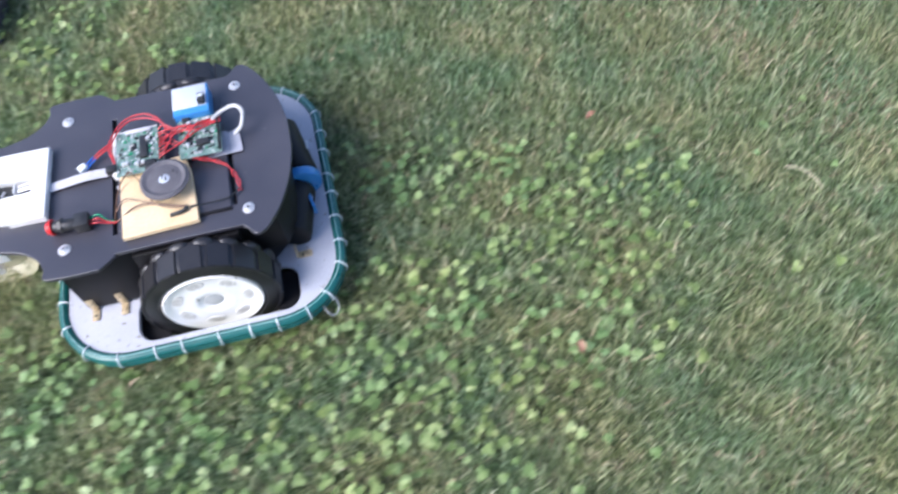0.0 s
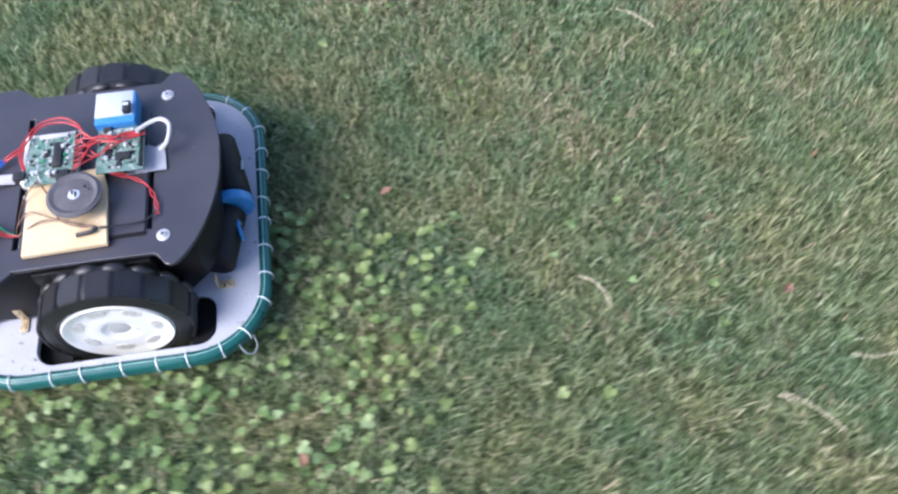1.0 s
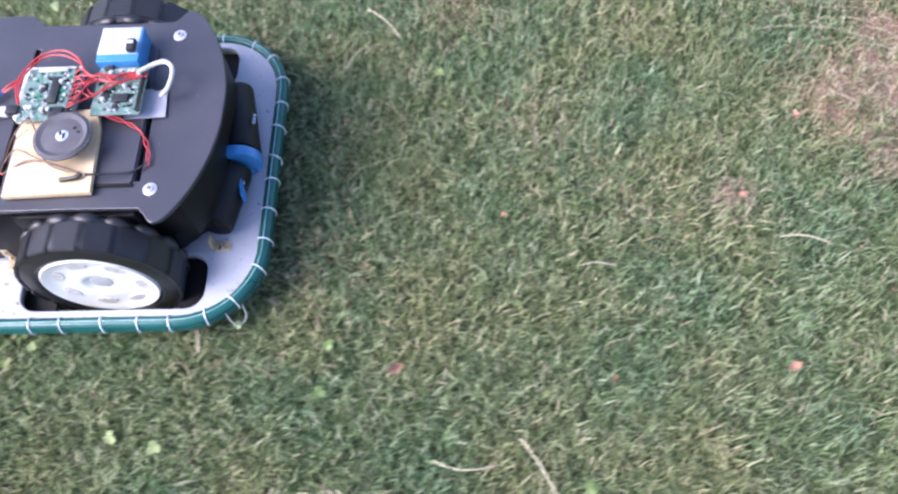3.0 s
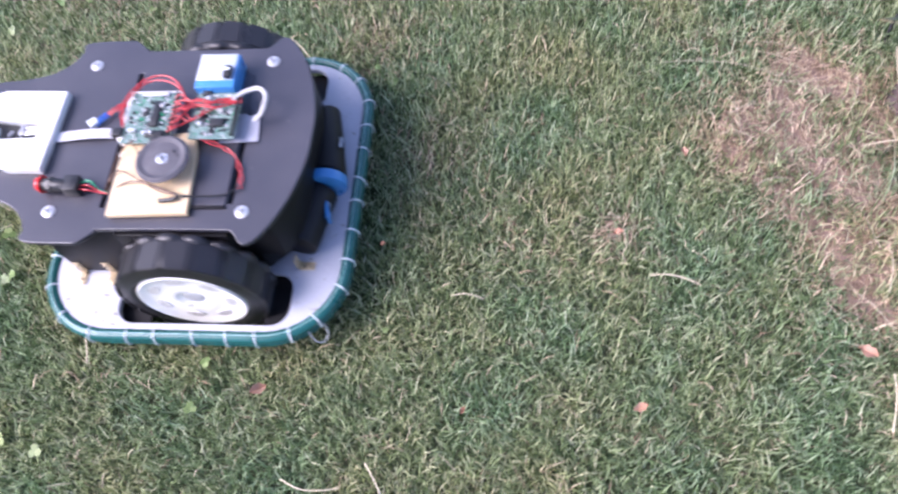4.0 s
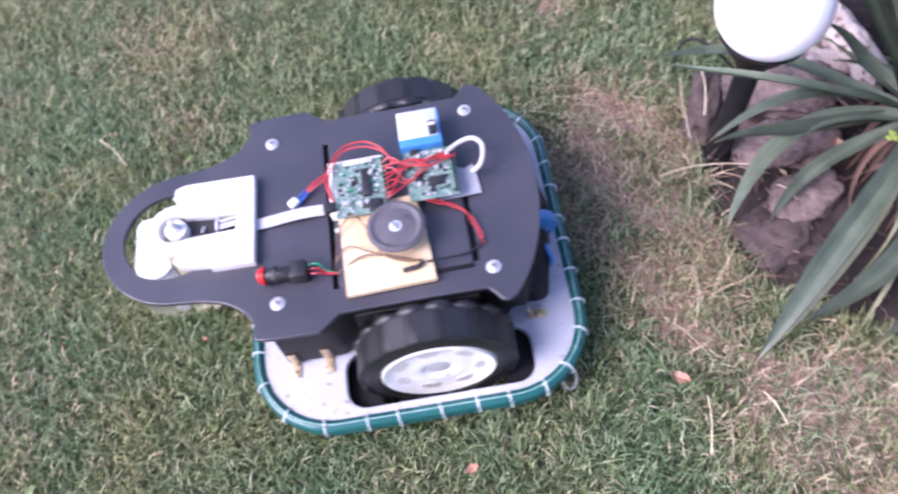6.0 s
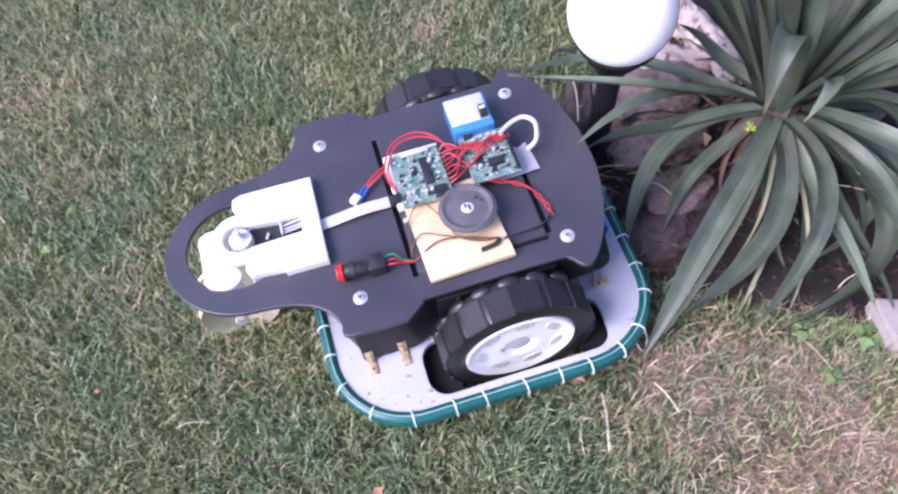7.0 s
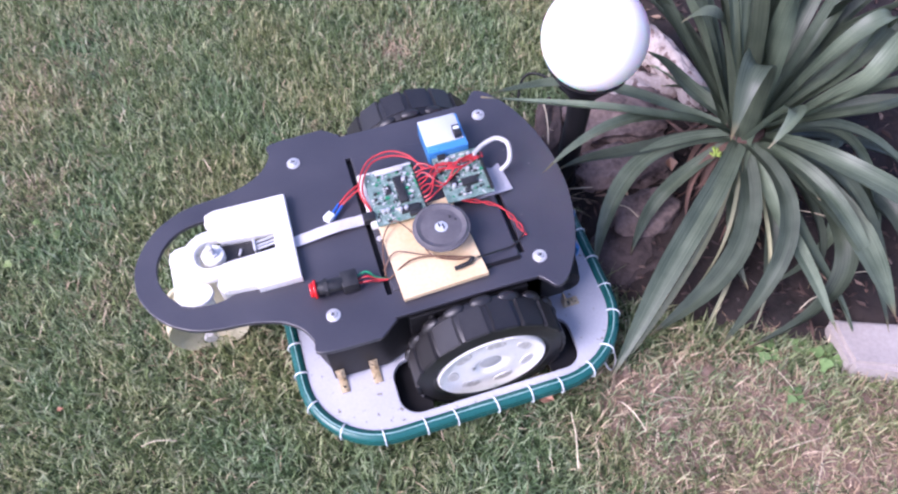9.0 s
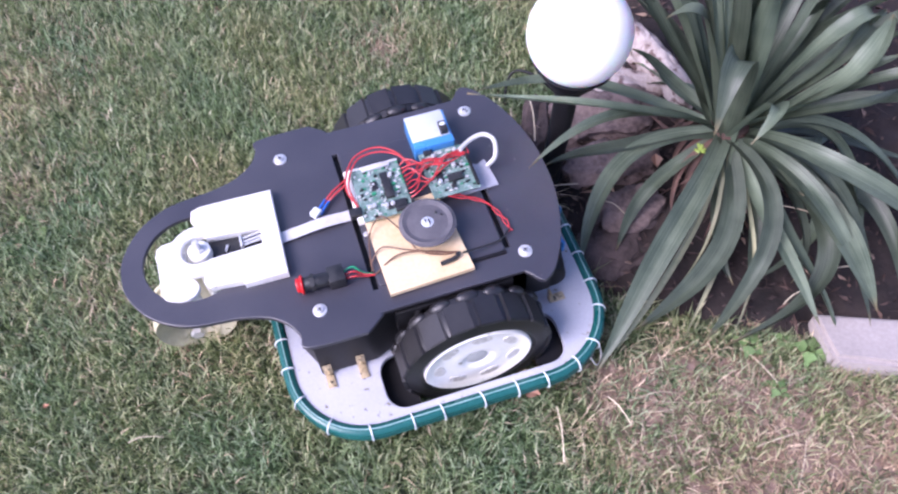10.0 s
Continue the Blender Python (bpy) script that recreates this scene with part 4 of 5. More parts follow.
    rod(bm, (-0.2405, -0.0757, part_z), (-0.212, -0.077, part_z), 0.0075, seg=20, bevel=0.0006)
    rod(bm, (-0.232, -0.076, part_z), (-0.228, -0.0763, part_z), 0.0095, seg=6)
    part("button_body", bm, M_CHIP, button, "black threaded body")
    part("terminal_block", box(bmesh.new(), -0.2135, -0.1955, -0.0865, -0.0665, H + 0.001, H + 0.017, 0.001), M_CHIP, button)
    # wires
    w = H + 0.004
    for dy, m in ((0.0, M_REDWIRE), (0.004, M_GREENWIRE), (-0.004, M_REDWIRE)):
        cable(mower, "wire", [(-0.197, -0.0765 + dy, w + 0.004), (-0.185, -0.077 + 1.5 * dy, w + 0.006), (-0.176, -0.080 + 0.5 * dy, w), (-0.164, -0.083, w - 0.002)],
              0.0013, m, "thin wire from the push button")
    for k in range(2):
        o = 0.0035 * k
        cable(mower, "red_wire", [(-0.196 + o, 0.024, w), (-0.182 + o, 0.034 - o, w + 0.005), (-0.165 + o, 0.046 - o, w + 0.003)], 0.0013, M_REDWIRE, "red wire")
        cable(mower, "red_wire", [(-0.160, -0.004 + o, w + 0.012), (-0.167 + o, 0.028, w + 0.016), (-0.150 + o, 0.062 - o, w + 0.017), (-0.122, 0.069 - 2 * o, w + 0.019),
                                  (-0.100, 0.055 - o, w + 0.018), (-0.090 + o, 0.032, w + 0.016)], 0.0011, M_REDWIRE, "red wire looped over the boards")
        cable(mower, "blue_wire", [(-0.206 + o, 0.014 - o, w), (-0.200 + o, 0.020 - o, w + 0.002), (-0.193 + o, 0.027 - o, w + 0.003)], 0.0014, M_BLUEWIRE, "blue wire")
    part("wire_plug", box(bmesh.new(), -0.2125, -0.2015, 0.0085, 0.0185, H + 0.0005, H + 0.009, 0.0012, Matrix.Rotation(radians(40), 4, "Z")), M_CORD, mower, "white two-pin plug")
    rng = random.Random(12)
    for k in range(9):
        y0, low = -0.012 + 0.006 * k, k % 3 == 0
        y1 = (0.004 if low else 0.026) + rng.uniform(-0.006, 0.006)
        cable(mower, "red_wire", [(-0.101, y0, w + 0.018), (-0.091, y0 + rng.uniform(-0.003, 0.005), w + 0.019 + rng.uniform(0, 0.005)),
                                  (-0.073, y1, w + 0.018 + rng.uniform(0, 0.006)), (-0.048, 0.026 + rng.uniform(-0.007, 0.006), w + 0.018 + rng.uniform(0, 0.004)),
                                  (-0.020, 0.032 + rng.uniform(-0.004, 0.004), w + 0.016)], 0.0009, M_REDWIRE, "thin red wire across the boards")
    cable(mower, "grey_cable", [(-0.030, 0.034, w + 0.018), (-0.014, 0.043, w + 0.020), (0.002, 0.044, w + 0.023), (0.0115, 0.032, w + 0.023), (0.007, 0.014, w + 0.016), (-0.004, 0.011, w + 0.006)],
          0.0027, M_GREY, "pale grey cable bent in a loop")
    for k in range(2):
        o = 0.0022 * (1 - 2 * k)
        cable(mower, "red_wire", [(-0.062, -0.018, w + 0.012), (-0.045, -0.022 - o, w + 0.007), (-0.032, -0.027 + o, w + 0.004), (-0.020 + o, -0.036 - o, w + 0.002),
                                  (-0.0125 - o, -0.050, w), (-0.008 + o, -0.064, w), (-0.007 - o, -0.078, w)], 0.0008, M_REDWIRE, "thin red wire of a twisted pair")
    cable(mower, "black_wire", [(-0.007, -0.074, w), (-0.022, -0.086, w + 0.001), (-0.045, -0.090, w + 0.004), (-0.067, -0.094, w + 0.010)], 0.0012, M_CHIP, "thin black wire")
    cable(mower, "brown_wire", [(-0.120, -0.058, w + 0.014), (-0.112, -0.078, w + 0.012), (-0.09, -0.089, w + 0.010), (-0.073, -0.091, w + 0.0105)], 0.0010, M_COPPER, "thin brown speaker wire")
    cable(mower, "brown_wire", [(-0.163, -0.084, w), (-0.135, -0.074, w + 0.009), (-0.105, -0.080, w + 0.0105), (-0.075, -0.0915, w + 0.010)], 0.0010, M_COPPER, "thin brown speaker wire")
    cable(mower, "brown_wire", [(-0.166, -0.072, w), (-0.150, -0.060, w + 0.010), (-0.125, -0.072, w + 0.012), (-0.095, -0.085, w + 0.011), (-0.073, -0.091, w + 0.0105)], 0.0008, M_COPPER,
          "thin brown speaker wire")
    cable(mower, "brown_wire", [(-0.166, -0.080, w), (-0.158, -0.040, w + 0.008), (-0.140, -0.026, w + 0.018), (-0.124, -0.050, w + 0.018)], 0.0008, M_COPPER, "thin brown speaker wire")
    part("wire_joint", tube(bmesh.new(), glide([(-0.094, -0.0985, w + 0.0075), (-0.077, -0.0965, w + 0.0085), (-0.072, -0.0915, w + 0.010)], 6), 0.0026, 8), M_CHIP, mower, "black taped wire joint")
    # flat cable from the tail to the board
    bm = bmesh.new()
    last = None
    for i in range(13):
        t = i / 12
        x, zz = -0.2515 + 0.088 * t, H + 0.0035 + 0.006 * math.sin(math.pi * min(t * 1.2, 1)) * t
        row = [bm.verts.new((x, 0.0035 - 0.0085 + 0.0055 * t - 0.007 * s, zz)) for s in (-1, 1)] + [bm.verts.new((x, 0.0035 - 0.0085 + 0.0055 * t - 0.007 * s, zz - 0.001)) for s in (1, -1)]
        if last:
            for j in range(4):
                bm.faces.new((last[j], last[(j + 1) % 4], row[(j + 1) % 4], row[j]))
        last = row
    part("flat_cable", bm, M_RIBBON, mower, "pale grey flat ribbon cable")
    TURNING.extend([(near, TYRE), (far, TYRE)])
    return mower


# ---- garden lamp, plant, stones ----
def make_lamp():
    g, foot = Vector((0.1325, 0.0878, 0.2777)), Vector((0.118, 0.088, 0.0))
    d = (g - foot).normalized()
    lamp = tagged(new("garden_lamp"), "white globe garden lamp on a short black stake", "garden lamp")
    bm = bmesh.new()
    bmesh.ops.create_uvsphere(bm, u_segments=48, v_segments=32, radius=0.0606, matrix=Matrix.Translation(g))
    part("globe", bm, M_OPAL, lamp, "white opal plastic globe, unlit")
    bm = bmesh.new()
    rod(bm, g - d * 0.070, g - d * 0.040, 0.030, 0.050, 40, 0.002)
    rod(bm, g - d * 0.092, g - d * 0.066, 0.018, 0.028, 28, 0.002)
    part("collar", bm, M_BLACK, lamp, "black plastic collar")
    bm = bmesh.new()
    rod(bm, foot - d * 0.02, g - d * 0.09, 0.0145, seg=24)
    rod(bm, foot + d * 0.01, foot + d * 0.02, 0.018, seg=24, bevel=0.002)
    part("stake", bm, M_BLACK, lamp, "black plastic stake")
    line = glide([(0.19, 0.20, 0.02), (0.16, 0.24, 0.045), (0.135, 0.265, 0.045), (0.118, 0.262, 0.03), (0.108, 0.24, 0.0)], 8)
    tagged(part("lamp_cable", tube(bmesh.new(), line, 0.0022, 8), M_BLACK), "thin black cable beside the lamp", "cable")


CROWN = Vector((0.336, 0.023, 0.11))
# heading, reach, height of the tip, height and sideways swing of the bend, width in mm
OVER_LAWN = [(165, 0.342, 0.20, 0.323, 0.132, 22), (156, 0.334, 0.15, 0.080, -0.124, 24), (-170, 0.312, 0.22, 0.280, -0.011, 20), (174, 0.248, 0.09, 0.099, -0.020, 28),
             (-157, 0.262, 0.04, 0.110, -0.121, 36), (-157, 0.204, 0.03, 0.056, -0.036, 26), (-141, 0.363, 0.02, 0.140, 0.018, 42), (-136, 0.285, 0.02, 0.074, 0.099, 40),
             (-119, 0.274, 0.02, 0.140, 0.106, 32), (-103, 0.187, 0.03, 0.040, 0.199, 24), (-116, 0.277, 0.03, 0.085, 0.251, 38)]
OVER_BED = [(-82, 0.293, 0.10, 0.083, 0.066, 52), (-81, 0.138, 0.13, 0.110, 0.017, 20), (-50, 0.30, 0.05, 0.26, -0.10, 36), (-35, 0.262, 0.10, 0.060, 0.090, 30), (-27, 0.224, 0.20, 0.105, 0.069, 30),
            (-119, 0.120, 0.22, 0.298, 0.036, 28), (-70, 0.30, 0.04, 0.08, 0.16, 32), (-90, 0.20, 0.03, 0.06, 0.10, 24), (-140, 0.161, 0.26, 0.425, -0.008, 44)]
RISING = [(-23, 0.198, 0.30, 0.131, 0.125, 32), (-24, 0.151, 0.36, 0.178, 0.144, 34), (-12, 0.145, 0.28, 0.295, -0.112, 50), (-123, 0.044, 0.42, 0.330, -0.025, 36), (-169, 0.095, 0.45, 0.339, -0.004, 44),
          (146, 0.179, 0.33, 0.167, -0.100, 40), (154, 0.145, 0.36, 0.255, -0.017, 36), (161, 0.118, 0.38, 0.305, 0.009, 32), (-167, 0.047, 0.42, 0.335, -0.012, 32), (127, 0.155, 0.16, 0.107, -0.031, 34),
          (-31, 0.090, 0.38, 0.147, 0.183, 32)]
YELLOWING = [(-124, 0.281, 0.02, 0.045, 0.040, 9), (-141, 0.342, 0.02, 0.051, 0.054, 12), (-130, 0.20, 0.03, 0.10, 0.03, 7), (-112, 0.26, 0.02, 0.06, 0.05, 7)]


def make_leaf(plant, heading, reach, tip_z, bend_z, swing, width, rng, name="leaf", material=None):
    """A long strap leaf, folded along its middle, bent once."""
    u = Vector((math.cos(radians(heading)), math.sin(radians(heading)), 0))
    n = Vector((-u.y, u.x, 0))
    a = CROWN + u * 0.02
    c = CROWN + u * reach
    c.z = tip_z
    b = (a + c) / 2 + n * swing
    b.z = bend_z
    steps, verts, backs, roll = 20, [], [], rng.uniform(-0.8, 0.8)
    kink = rng.choice((0, 0, 0, 0.15, 0.3)) if tip_z > 0.3 else 0.0      # some tall leaves hang at the tip
    width *= 0.72
    for i in range(steps + 1):
        t = i / steps
        p = a * (1 - t) ** 2 + b * 2 * t * (1 - t) + c * t * t
        p += n * (0.007 * math.sin(5.5 * t + roll * 4) * t)      # leaves never run quite true
        p.z = max(0.012, p.z - kink * max(0.0, t - 0.6) ** 1.3)
        d = ((b - a) * (1 - t) + (c - b) * t).normalized()
        side = d.cross(Vector((0, 0, 1)))
        side = side.normalized() if side.length > 0.05 else n
        up = side.cross(d).normalized()
        ang = roll * t
        side, up = side * math.cos(ang) + up * math.sin(ang), up * math.cos(ang) - side * math.sin(ang)
        w = width / 2000 * (0.72 + 0.28 * min(t * 3, 1)) * (1 - max(0.0, (t - 0.5) / 0.5) ** 2.1)
        wob = 0.0015 * math.sin(9 * t + roll * 9)
        for k, lift in ((-1, 0.46), (-0.5, 0.17), (0, 0.0), (0.5, 0.17), (1, 0.46)):
            verts.append(p + side * (w * k) + up * (w * lift + wob * abs(k)))
            backs.append(verts[-1] - up * 0.0008)
    v = np.array([tuple(q) for q in verts])
    under = np.array([tuple(q) for q in backs])
    idx = np.arange(len(v)).reshape(steps + 1, 5)
    q = np.stack([idx[:-1, :-1], idx[1:, :-1], idx[1:, 1:], idx[:-1, 1:]], -1).reshape(-1, 4)
    me = np_mesh(name, np.concatenate([v, under]), np.concatenate([q, q[:, ::-1] + len(v)]))
    at = np.empty(len(me.loops), np.int32)
    me.loops.foreach_get("vertex_index", at)
    at = at % len(v)
    me.uv_layers.new(name="UVMap").data.foreach_set("uv", np.stack([(at % 5) / 4, (at // 5) / steps], -1).astype(np.float32).ravel())
    return part(name, me, material or M_YUCCA, plant)


def make_yucca():
    rng = random.Random(21)
    plant = tagged(new("yucca"), "large yucca with long grey-green strap leaves, some drooping", "plant")
    plant.location = (0, 0, 0)
    for k, row in enumerate(OVER_LAWN + OVER_BED + RISING):
        leaf = make_leaf(plant, *row, rng)
        if k in (4, 5):
            PUSHED.append(leaf)
    for row in YELLOWING:
        make_leaf(plant, *row, rng, "yellowing_leaf", M_YELLOW)
    for i in range(14):                      # lower and inner leaves, short, in the shade of the others
        make_leaf(plant, rng.uniform(-140, 110), rng.uniform(0.12, 0.22), rng.uniform(0.02, 0.06), rng.uniform(0.05, 0.12), rng.uniform(-0.10, 0.10), rng.uniform(16, 28), rng)
    for i in range(9):                       # bowed leaves over the open soil
        make_leaf(plant, -95 + 7 * i + rng.uniform(-5, 5), rng.uniform(0.18, 0.31), rng.uniform(0.02, 0.08), rng.uniform(0.06, 0.20), rng.uniform(-0.03, 0.12), rng.uniform(20, 34), rng)
    for i in range(38):                      # upright leaves on the far side
        make_leaf(plant, rng.uniform(-40, 120), rng.uniform(0.14, 0.4), rng.uniform(0.12, 0.42), rng.uniform(0.22, 0.45), rng.uniform(-0.09, 0.09), rng.uniform(16, 30), rng)
    for i in range(44):
        make_leaf(plant, rng.uniform(-180, 180), rng.uniform(0.05, 0.125), rng.uniform(0.012, 0.04), rng.uniform(0.03, 0.10), rng.uniform(-0.04, 0.04), rng.uniform(5, 13), rng, "dead_leaf", M_DEAD)
    bm = bmesh.new()
    rod(bm, (CROWN.x, CROWN.y, -0.02), (CROWN.x, CROWN.y, CROWN.z + 0.01), 0.035, 0.024, 20, 0.004)
    part("stem", bm, M_DEAD, plant, "short brown stem")
    bm = bmesh.new()
    for i in range(7):
        a = i * 0.9
        rod(bm, (0, 0, 0), (0.007 * math.cos(a), 0.007 * math.sin(a), 0.004 + 0.003 * (i % 3)), 0.0010, 0.0020, 7, 0.0004)
    tagged(part("sprout", bm, M_SPROUT, at=pose(0.288, 0.006, 0.098)), "tiny bright yellow-green sprout on the stem", "sprout")


def make_stones():
    rock("rough_stone", 0.228, 0.160, 0.016, (0.14, 0.08, 0.05), -12, M_STONE, "rough pinkish stone half sunk in the soil", "stone", 1)
    rock("pale_stone", 0.338, 0.222, 0.03, (0.036, 0.17, 0.06), 8, M_PALESTONE, "long pale rough stone edging the bed", "stone", 2)
    rock("pale_stone", 0.288, 0.206, 0.012, (0.09, 0.06, 0.04), -25, M_PALESTONE, "pale rough stone beside the lamp", "stone", 3)
    rock("rough_stone", 0.205, -0.005, 0.010, (0.10, 0.06, 0.04), 20, M_STONE, "flat brown-pink stone in the soil", "stone", 4)
    rock("rough_stone", 0.205, 0.080, 0.012, (0.12, 0.07, 0.04), -8, M_STONE, "flat pinkish stone under the leaves", "stone", 5)
    rock("dark_stone", 0.152, -0.048, 0.008, (0.09, 0.085, 0.032), 15, M_BARK, "dark brown earthy lump at the bed's edge", "stone", 6)
    rock("bark_piece", 0.128, 0.170, 0.014, (0.04, 0.11, 0.045), -28, M_BARK, "weathered grey-brown bark at the bed's edge", "bark", 7)
    rock("dark_stone", -2.045, 0.735, 0.03, (0.07, 0.17, 0.10), -12, M_DARKSTONE, "dark blue-grey block standing in the clover", "stone", 9)
    # concrete edging
    bm = bmesh.new()
    bmesh.ops.create_cube(bm, size=1, matrix=Matrix.Diagonal((0.26, 0.075, 0.08, 1)))
    for v in bm.verts:
        if v.co.x < 0:
            v.co.x += 0.02 if v.co.y < 0 else 0.0
            v.co.y *= 0.85
    bmesh.ops.bevel(bm, geom=bm.edges[:], offset=0.006, segments=2, affect="EDGES")
    bmesh.ops.subdivide_edges(bm, edges=bm.edges[:], cuts=3, use_grid_fill=True)
    for v in bm.verts:
        v.co += Vector((noise.noise(v.co * 30), noise.noise(v.co * 31 + Vector((3, 1, 2))), noise.noise(v.co * 29))) * 0.0018
    tagged(part("edging_block", bm, M_CONCRETE, at=pose(0.447, -0.305, -0.008, -6, 0, -24)), "pale concrete edging block sunk in the ground", "edging")


def make_bed_litter():
    """Leaf scraps and bark crumbs on the soil of the bed."""
    rng = np.random.default_rng(31)
    n = 4200
    x, y = rng.uniform(0.1, 0.75, n), rng.uniform(-0.4, 0.6, n)
    keep = in_bed(x, y) > 0.012
    x, y = x[keep], y[keep]
    n = len(x)
    a, l, w = rng.uniform(0, 6.28, n), rng.uniform(0.003, 0.012, n) * rng.uniform(0.8, 3.2, n), rng.uniform(0.0010, 0.0055, n)
    d, s = np.stack([np.cos(a), np.sin(a)], -1), np.stack([-np.sin(a), np.cos(a)], -1)
    z = 0.012 + rng.uniform(0, 0.012, n)
    base = np.stack([x, y], -1)
    v = np.empty((n, 5, 3))
    for k, (p, q, h) in enumerate(((-1, 0, 0), (-0.2, -1, 0.002), (1, -0.2, 0.0), (0.3, 1, 0.003), (0, 0, 0.005))):
        v[:, k, :2] = base + d * (p * l / 2)[:, None] + s * (q * w / 2)[:, None]
        v[:, k, 2] = z + h * rng.uniform(-1, 1.5, n)
    i = np.arange(n)[:, None] * 5
    t = np.concatenate([i + np.array([[p, q, 4]]) for p, q in ((0, 1), (1, 2), (2, 3), (3, 0))])
    tagged(part("leaf_litter", np_mesh("leaf_litter", v.reshape(-1, 3), t), M_SCRAP, smooth=False), "reddish-brown leaf scraps on the bed's soil", "leaf litter", kind="stuff")


# ---- litter on the lawn ----
def straw(x0, y0, x1, y1, r=0.0011, z=0.022, bend=0.12, seed=0):
    a, b = Vector((x0, y0, z)), Vector((x1, y1, z))
    n = Vector((-(b - a).y, (b - a).x, 0)) * bend * 0.6
    line = glide([a, a * 0.65 + b * 0.35 + n + Vector((0, 0, 0.004)), a * 0.3 + b * 0.7 + n * 0.8 + Vector((0, 0, 0.003)), b], 5)
    c = (a + b) / 2
    bm = tube(bmesh.new(), [q - c for q in line], r * 0.62, 6)
    tagged(part("straw", bm, M_TWIG, at=Matrix.Translation(c)), "dry straw-coloured stalk lying on the grass", "straw", "stalks on the lawn")


def fallen_leaf(x, y, size, turn, seed):
    rng = random.Random(seed)
    bm = bmesh.new()
    mid, rim = [], []
    for i in range(7):
        t = i / 6
        mid.append(bm.verts.new(((t - 0.5) * size, 0, 0.002 * math.sin(7 * t + seed))))
    for s in (-1, 1):
        prev = None
        for i in range(7):
            t = i / 6
            w = 0.30 * size * math.sin(math.pi * min(max(t, 0.03), 0.97)) * rng.uniform(0.8, 1.2)
            v = bm.verts.new(((t - 0.5) * size, s * w, 0.003 + 0.35 * w + rng.uniform(-0.001, 0.001)))
            if prev:
                bm.faces.new((mid[i - 1], mid[i], v, prev) if s > 0 else (mid[i], mid[i - 1], prev, v))
            prev = v
    tagged(part("fallen_leaf", bm, M_LEAF, at=pose(x, y, 0.035, rng.uniform(-15, 15), rng.uniform(-15, 15), turn)), "small curled reddish-brown leaf on the grass",
           "leaf", "fallen leaves")


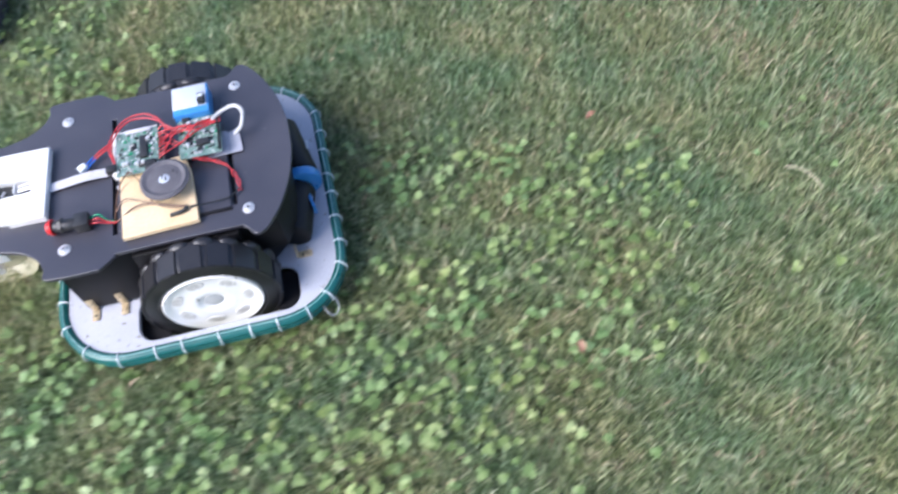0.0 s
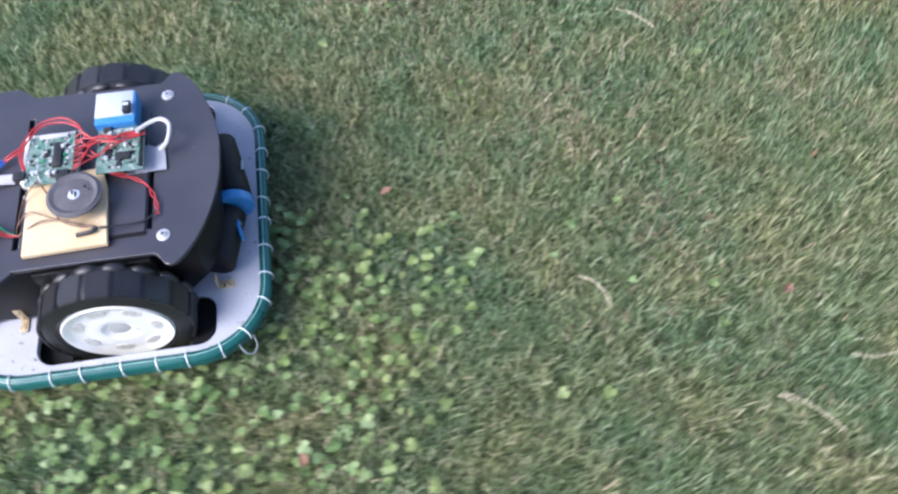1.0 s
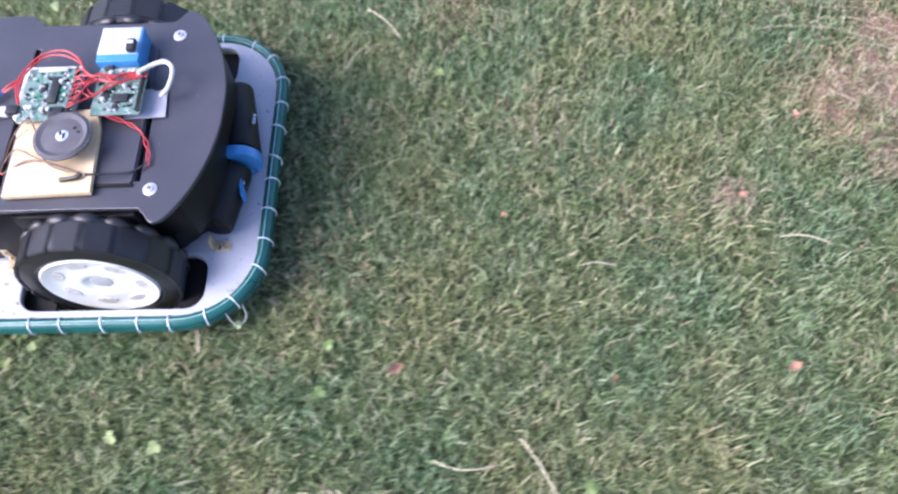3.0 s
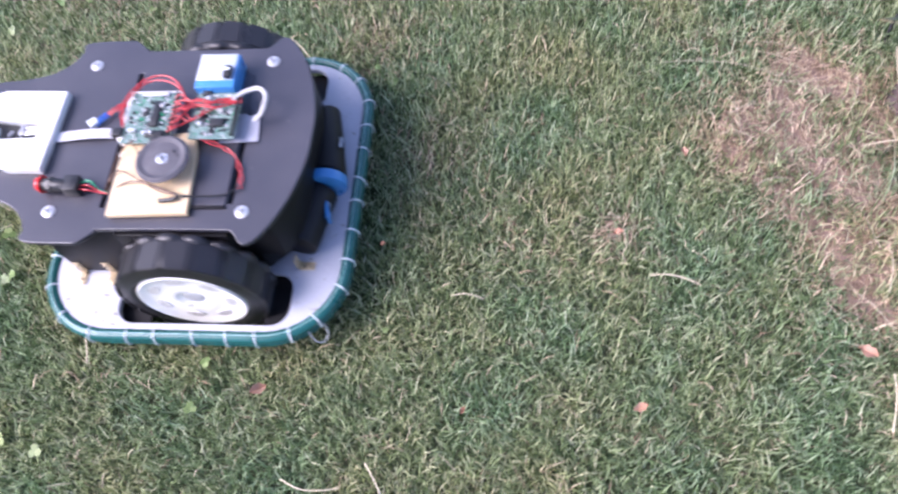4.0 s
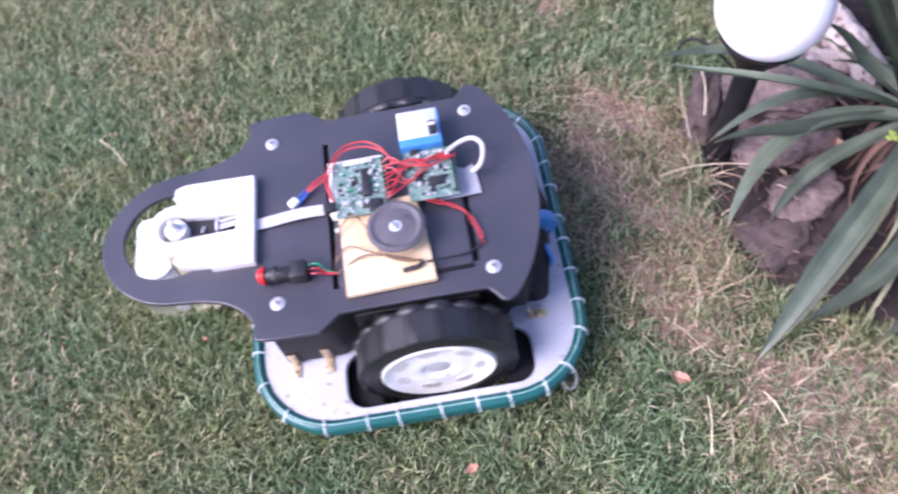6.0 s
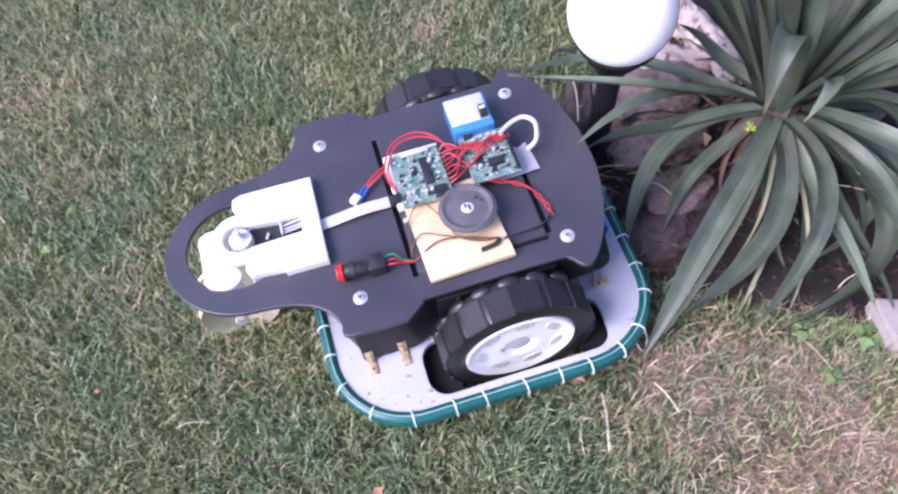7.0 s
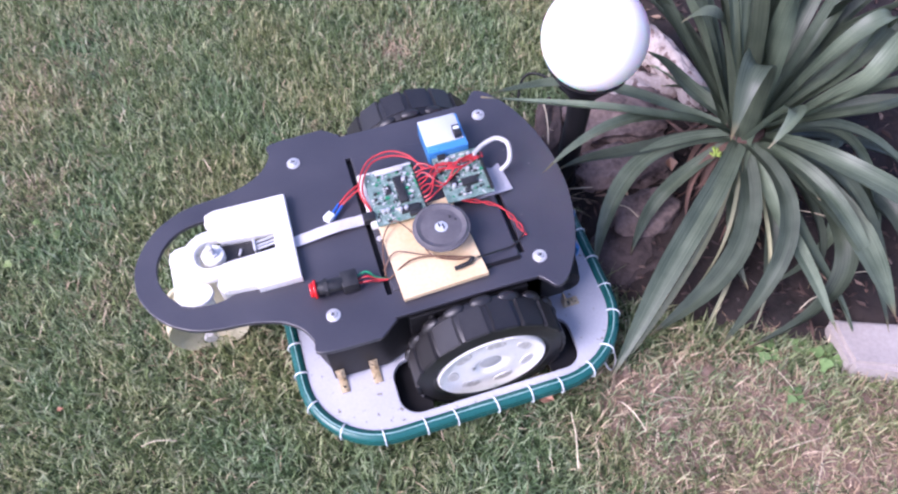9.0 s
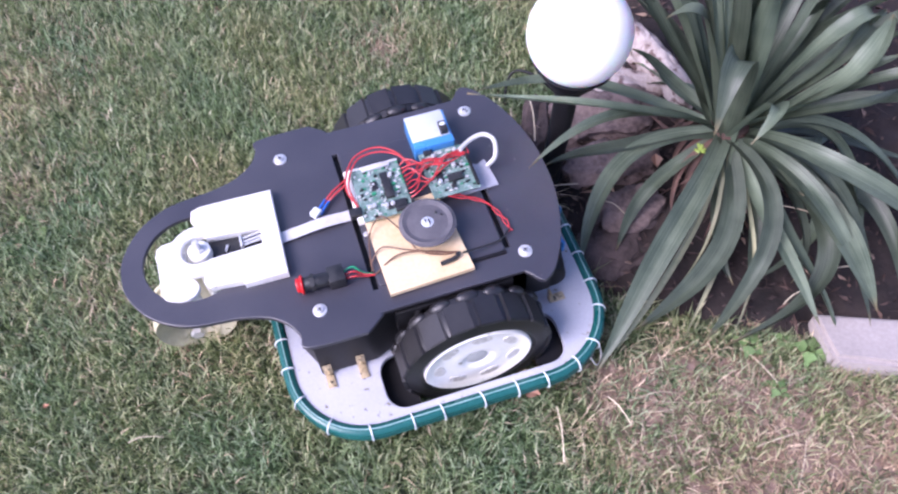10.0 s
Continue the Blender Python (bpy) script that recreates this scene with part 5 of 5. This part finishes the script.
def make_litter():
    for k, row in enumerate([(-0.959, -0.138, -0.934, -0.192, 0.0016, 0.2), (-0.777, -0.359, -0.731, -0.421, 0.0014, 0.05), (-0.725, 0.239, -0.761, 0.198, 0.0013, -0.2),
                             (-0.58, -0.321, -0.546, -0.39, 0.0014, 0.05), (-0.247, -0.106, -0.19, -0.121, 0.0016, 0.1), (-0.727, 0.307, -0.684, 0.25, 0.0013, 0.06),
                             (-0.675, -0.336, -0.607, -0.347, 0.0012, -0.2), (-0.786, -0.359, -0.772, -0.374, 0.0016, 0.0), (-0.485, -0.122, -0.445, -0.128, 0.0012, 0.1),
                             (-0.001, -0.236, -0.018, -0.300, 0.0014, 0.04), (0.03, 0.06, 0.146, 0.053, 0.0013, 0.08), (-0.047, 0.178, -0.203, 0.214, 0.0006, -0.1)]):
        straw(*row[:4], row[4] * 0.95, 0.03, row[5])
    straw(0.035, -0.07, 0.022, -0.134, 0.0011, 0.016, 0.1)
    straw(0.128, 0.20, 0.108, 0.125, 0.0017, 0.055, 0.05)
    straw(0.1, 0.2, 0.082, 0.1, 0.0014, 0.045, -0.04)
    straw(0.063, -0.24, 0.075, -0.28, 0.0013, 0.02, 0.05)
    for row in ((0.335, -0.075, 0.40, -0.105, 0.06), (0.168, 0.015, 0.185, -0.012, 0.03), (0.365, -0.185, 0.42, -0.19, 0.05), (0.315, -0.20, 0.355, -0.19, 0.03)):
        straw(*row[:4], 0.0012, row[4], 0.08)
    rng = random.Random(5)
    for i in range(46):
        cx, cy = rng.choice(BARE)[:2]
        x, y, a, l = cx + rng.gauss(0, 0.06), cy + rng.gauss(0, 0.06), rng.uniform(0, 6.28), rng.uniform(0.03, 0.08)
        if in_bed(np.array([x]), np.array([y]))[0] < 0.0:
            straw(x, y, x + l * math.cos(a), y + l * math.sin(a), rng.uniform(0.0005, 0.0009), rng.uniform(0.006, 0.014), rng.uniform(-0.15, 0.15))
    # stand-ins: (-0.279, -0.049) for a brown dead patch, (-0.57, -0.05) for a clover flower
    for i, (x, y, s, a) in enumerate([(-0.711, -0.234, 0.025, 30), (-0.275, -0.268, 0.02, 200), (-1.351, -0.279, 0.022, 80), (-0.187, 0.062, 0.018, 100), (-0.279, -0.049, 0.015, 10),
                                      (-0.025, -0.212, 0.026, 150), (-1.17, 0.058, 0.022, 20), (-0.47, -0.266, 0.012, 60), (0.26, 0.05, 0.03, 70), (-0.57, -0.05, 0.010, 0)]):
        fallen_leaf(x, y, s * 0.85, a, i)
    for x, y, s in ((0.258, -0.232, 0.017), (0.322, -0.262, 0.019), (0.30, -0.238, 0.012), (0.262, -0.292, 0.013)):
        weed = tagged(new("weed"), "small green weed beside the edging", "weed")
        weed.matrix_basis = pose(x, y, 0.004)
        for k in range(4):
            a, up = k * 1.57 + s * 40, Vector((0, 0, s * (0.7 + 0.12 * (k % 3))))
            d = Vector((math.cos(a), math.sin(a), 0))
            n = Vector((-d.y, d.x, 0))
            bm = bmesh.new()
            rim = [bm.verts.new(d * s * f + n * s * g + up + Vector((0, 0, -0.25 * s * f + 0.2 * s * abs(g))))
                   for f, g in ((0.25, 0.12), (0.55, 0.52), (0.78, 0.22), (1.25, 0.14), (1.32, -0.06), (0.84, -0.20), (0.62, -0.50), (0.28, -0.14))]
            mid = [bm.verts.new(d * s * f + up + Vector((0, 0, -0.25 * s * f))) for f in (0.35, 1.15)]
            foot = bm.verts.new((0, 0, 0))
            for p, q in zip(rim[:4], rim[1:4]):
                bm.faces.new((p, q, mid[1]) if p is not rim[0] else (p, q, mid[1], mid[0]))
            for p, q in zip(rim[4:], rim[5:]):
                bm.faces.new((p, q, mid[1]) if q is not rim[-1] else (p, q, mid[0], mid[1]))
            bm.faces.new((foot, rim[0], mid[0]))
            bm.faces.new((foot, mid[0], rim[-1]))
            part("leaf", bm, M_WEED, weed)


make_ground()
make_bare_earth()
MOWER = make_mower()
make_lamp()
make_yucca()
make_stones()
make_bed_litter()
make_litter()
make_clover()
make_lawn()


def motions():
    walk(MOWER, [(t, pose(x, y, 0, 0, 0, a)) for t, x, y, a in DRIVE])
    ts = [i * 0.25 for i in range(28)]
    xs = np.interp(ts, [r[0] for r in DRIVE], [r[1] for r in DRIVE])
    for wheel, radius in TURNING:
        p = wheel.location.copy()
        rows = [(t, pose(*p, 0, math.degrees((x - xs[0]) / radius), 0)) for t, x in zip(ts, xs)]
        rows.append((10.0, rows[-1][1]))
        walk(wheel, rows)
    hub = Matrix.Translation(CROWN)
    for leaf in PUSHED:
        free = hub @ pose(0, 0, 0, 0, 0, -8) @ hub.inverted()
        walk(leaf, [(0.0, free), (6.0, free), (6.8, Matrix()), (10.0, Matrix())])


motions()
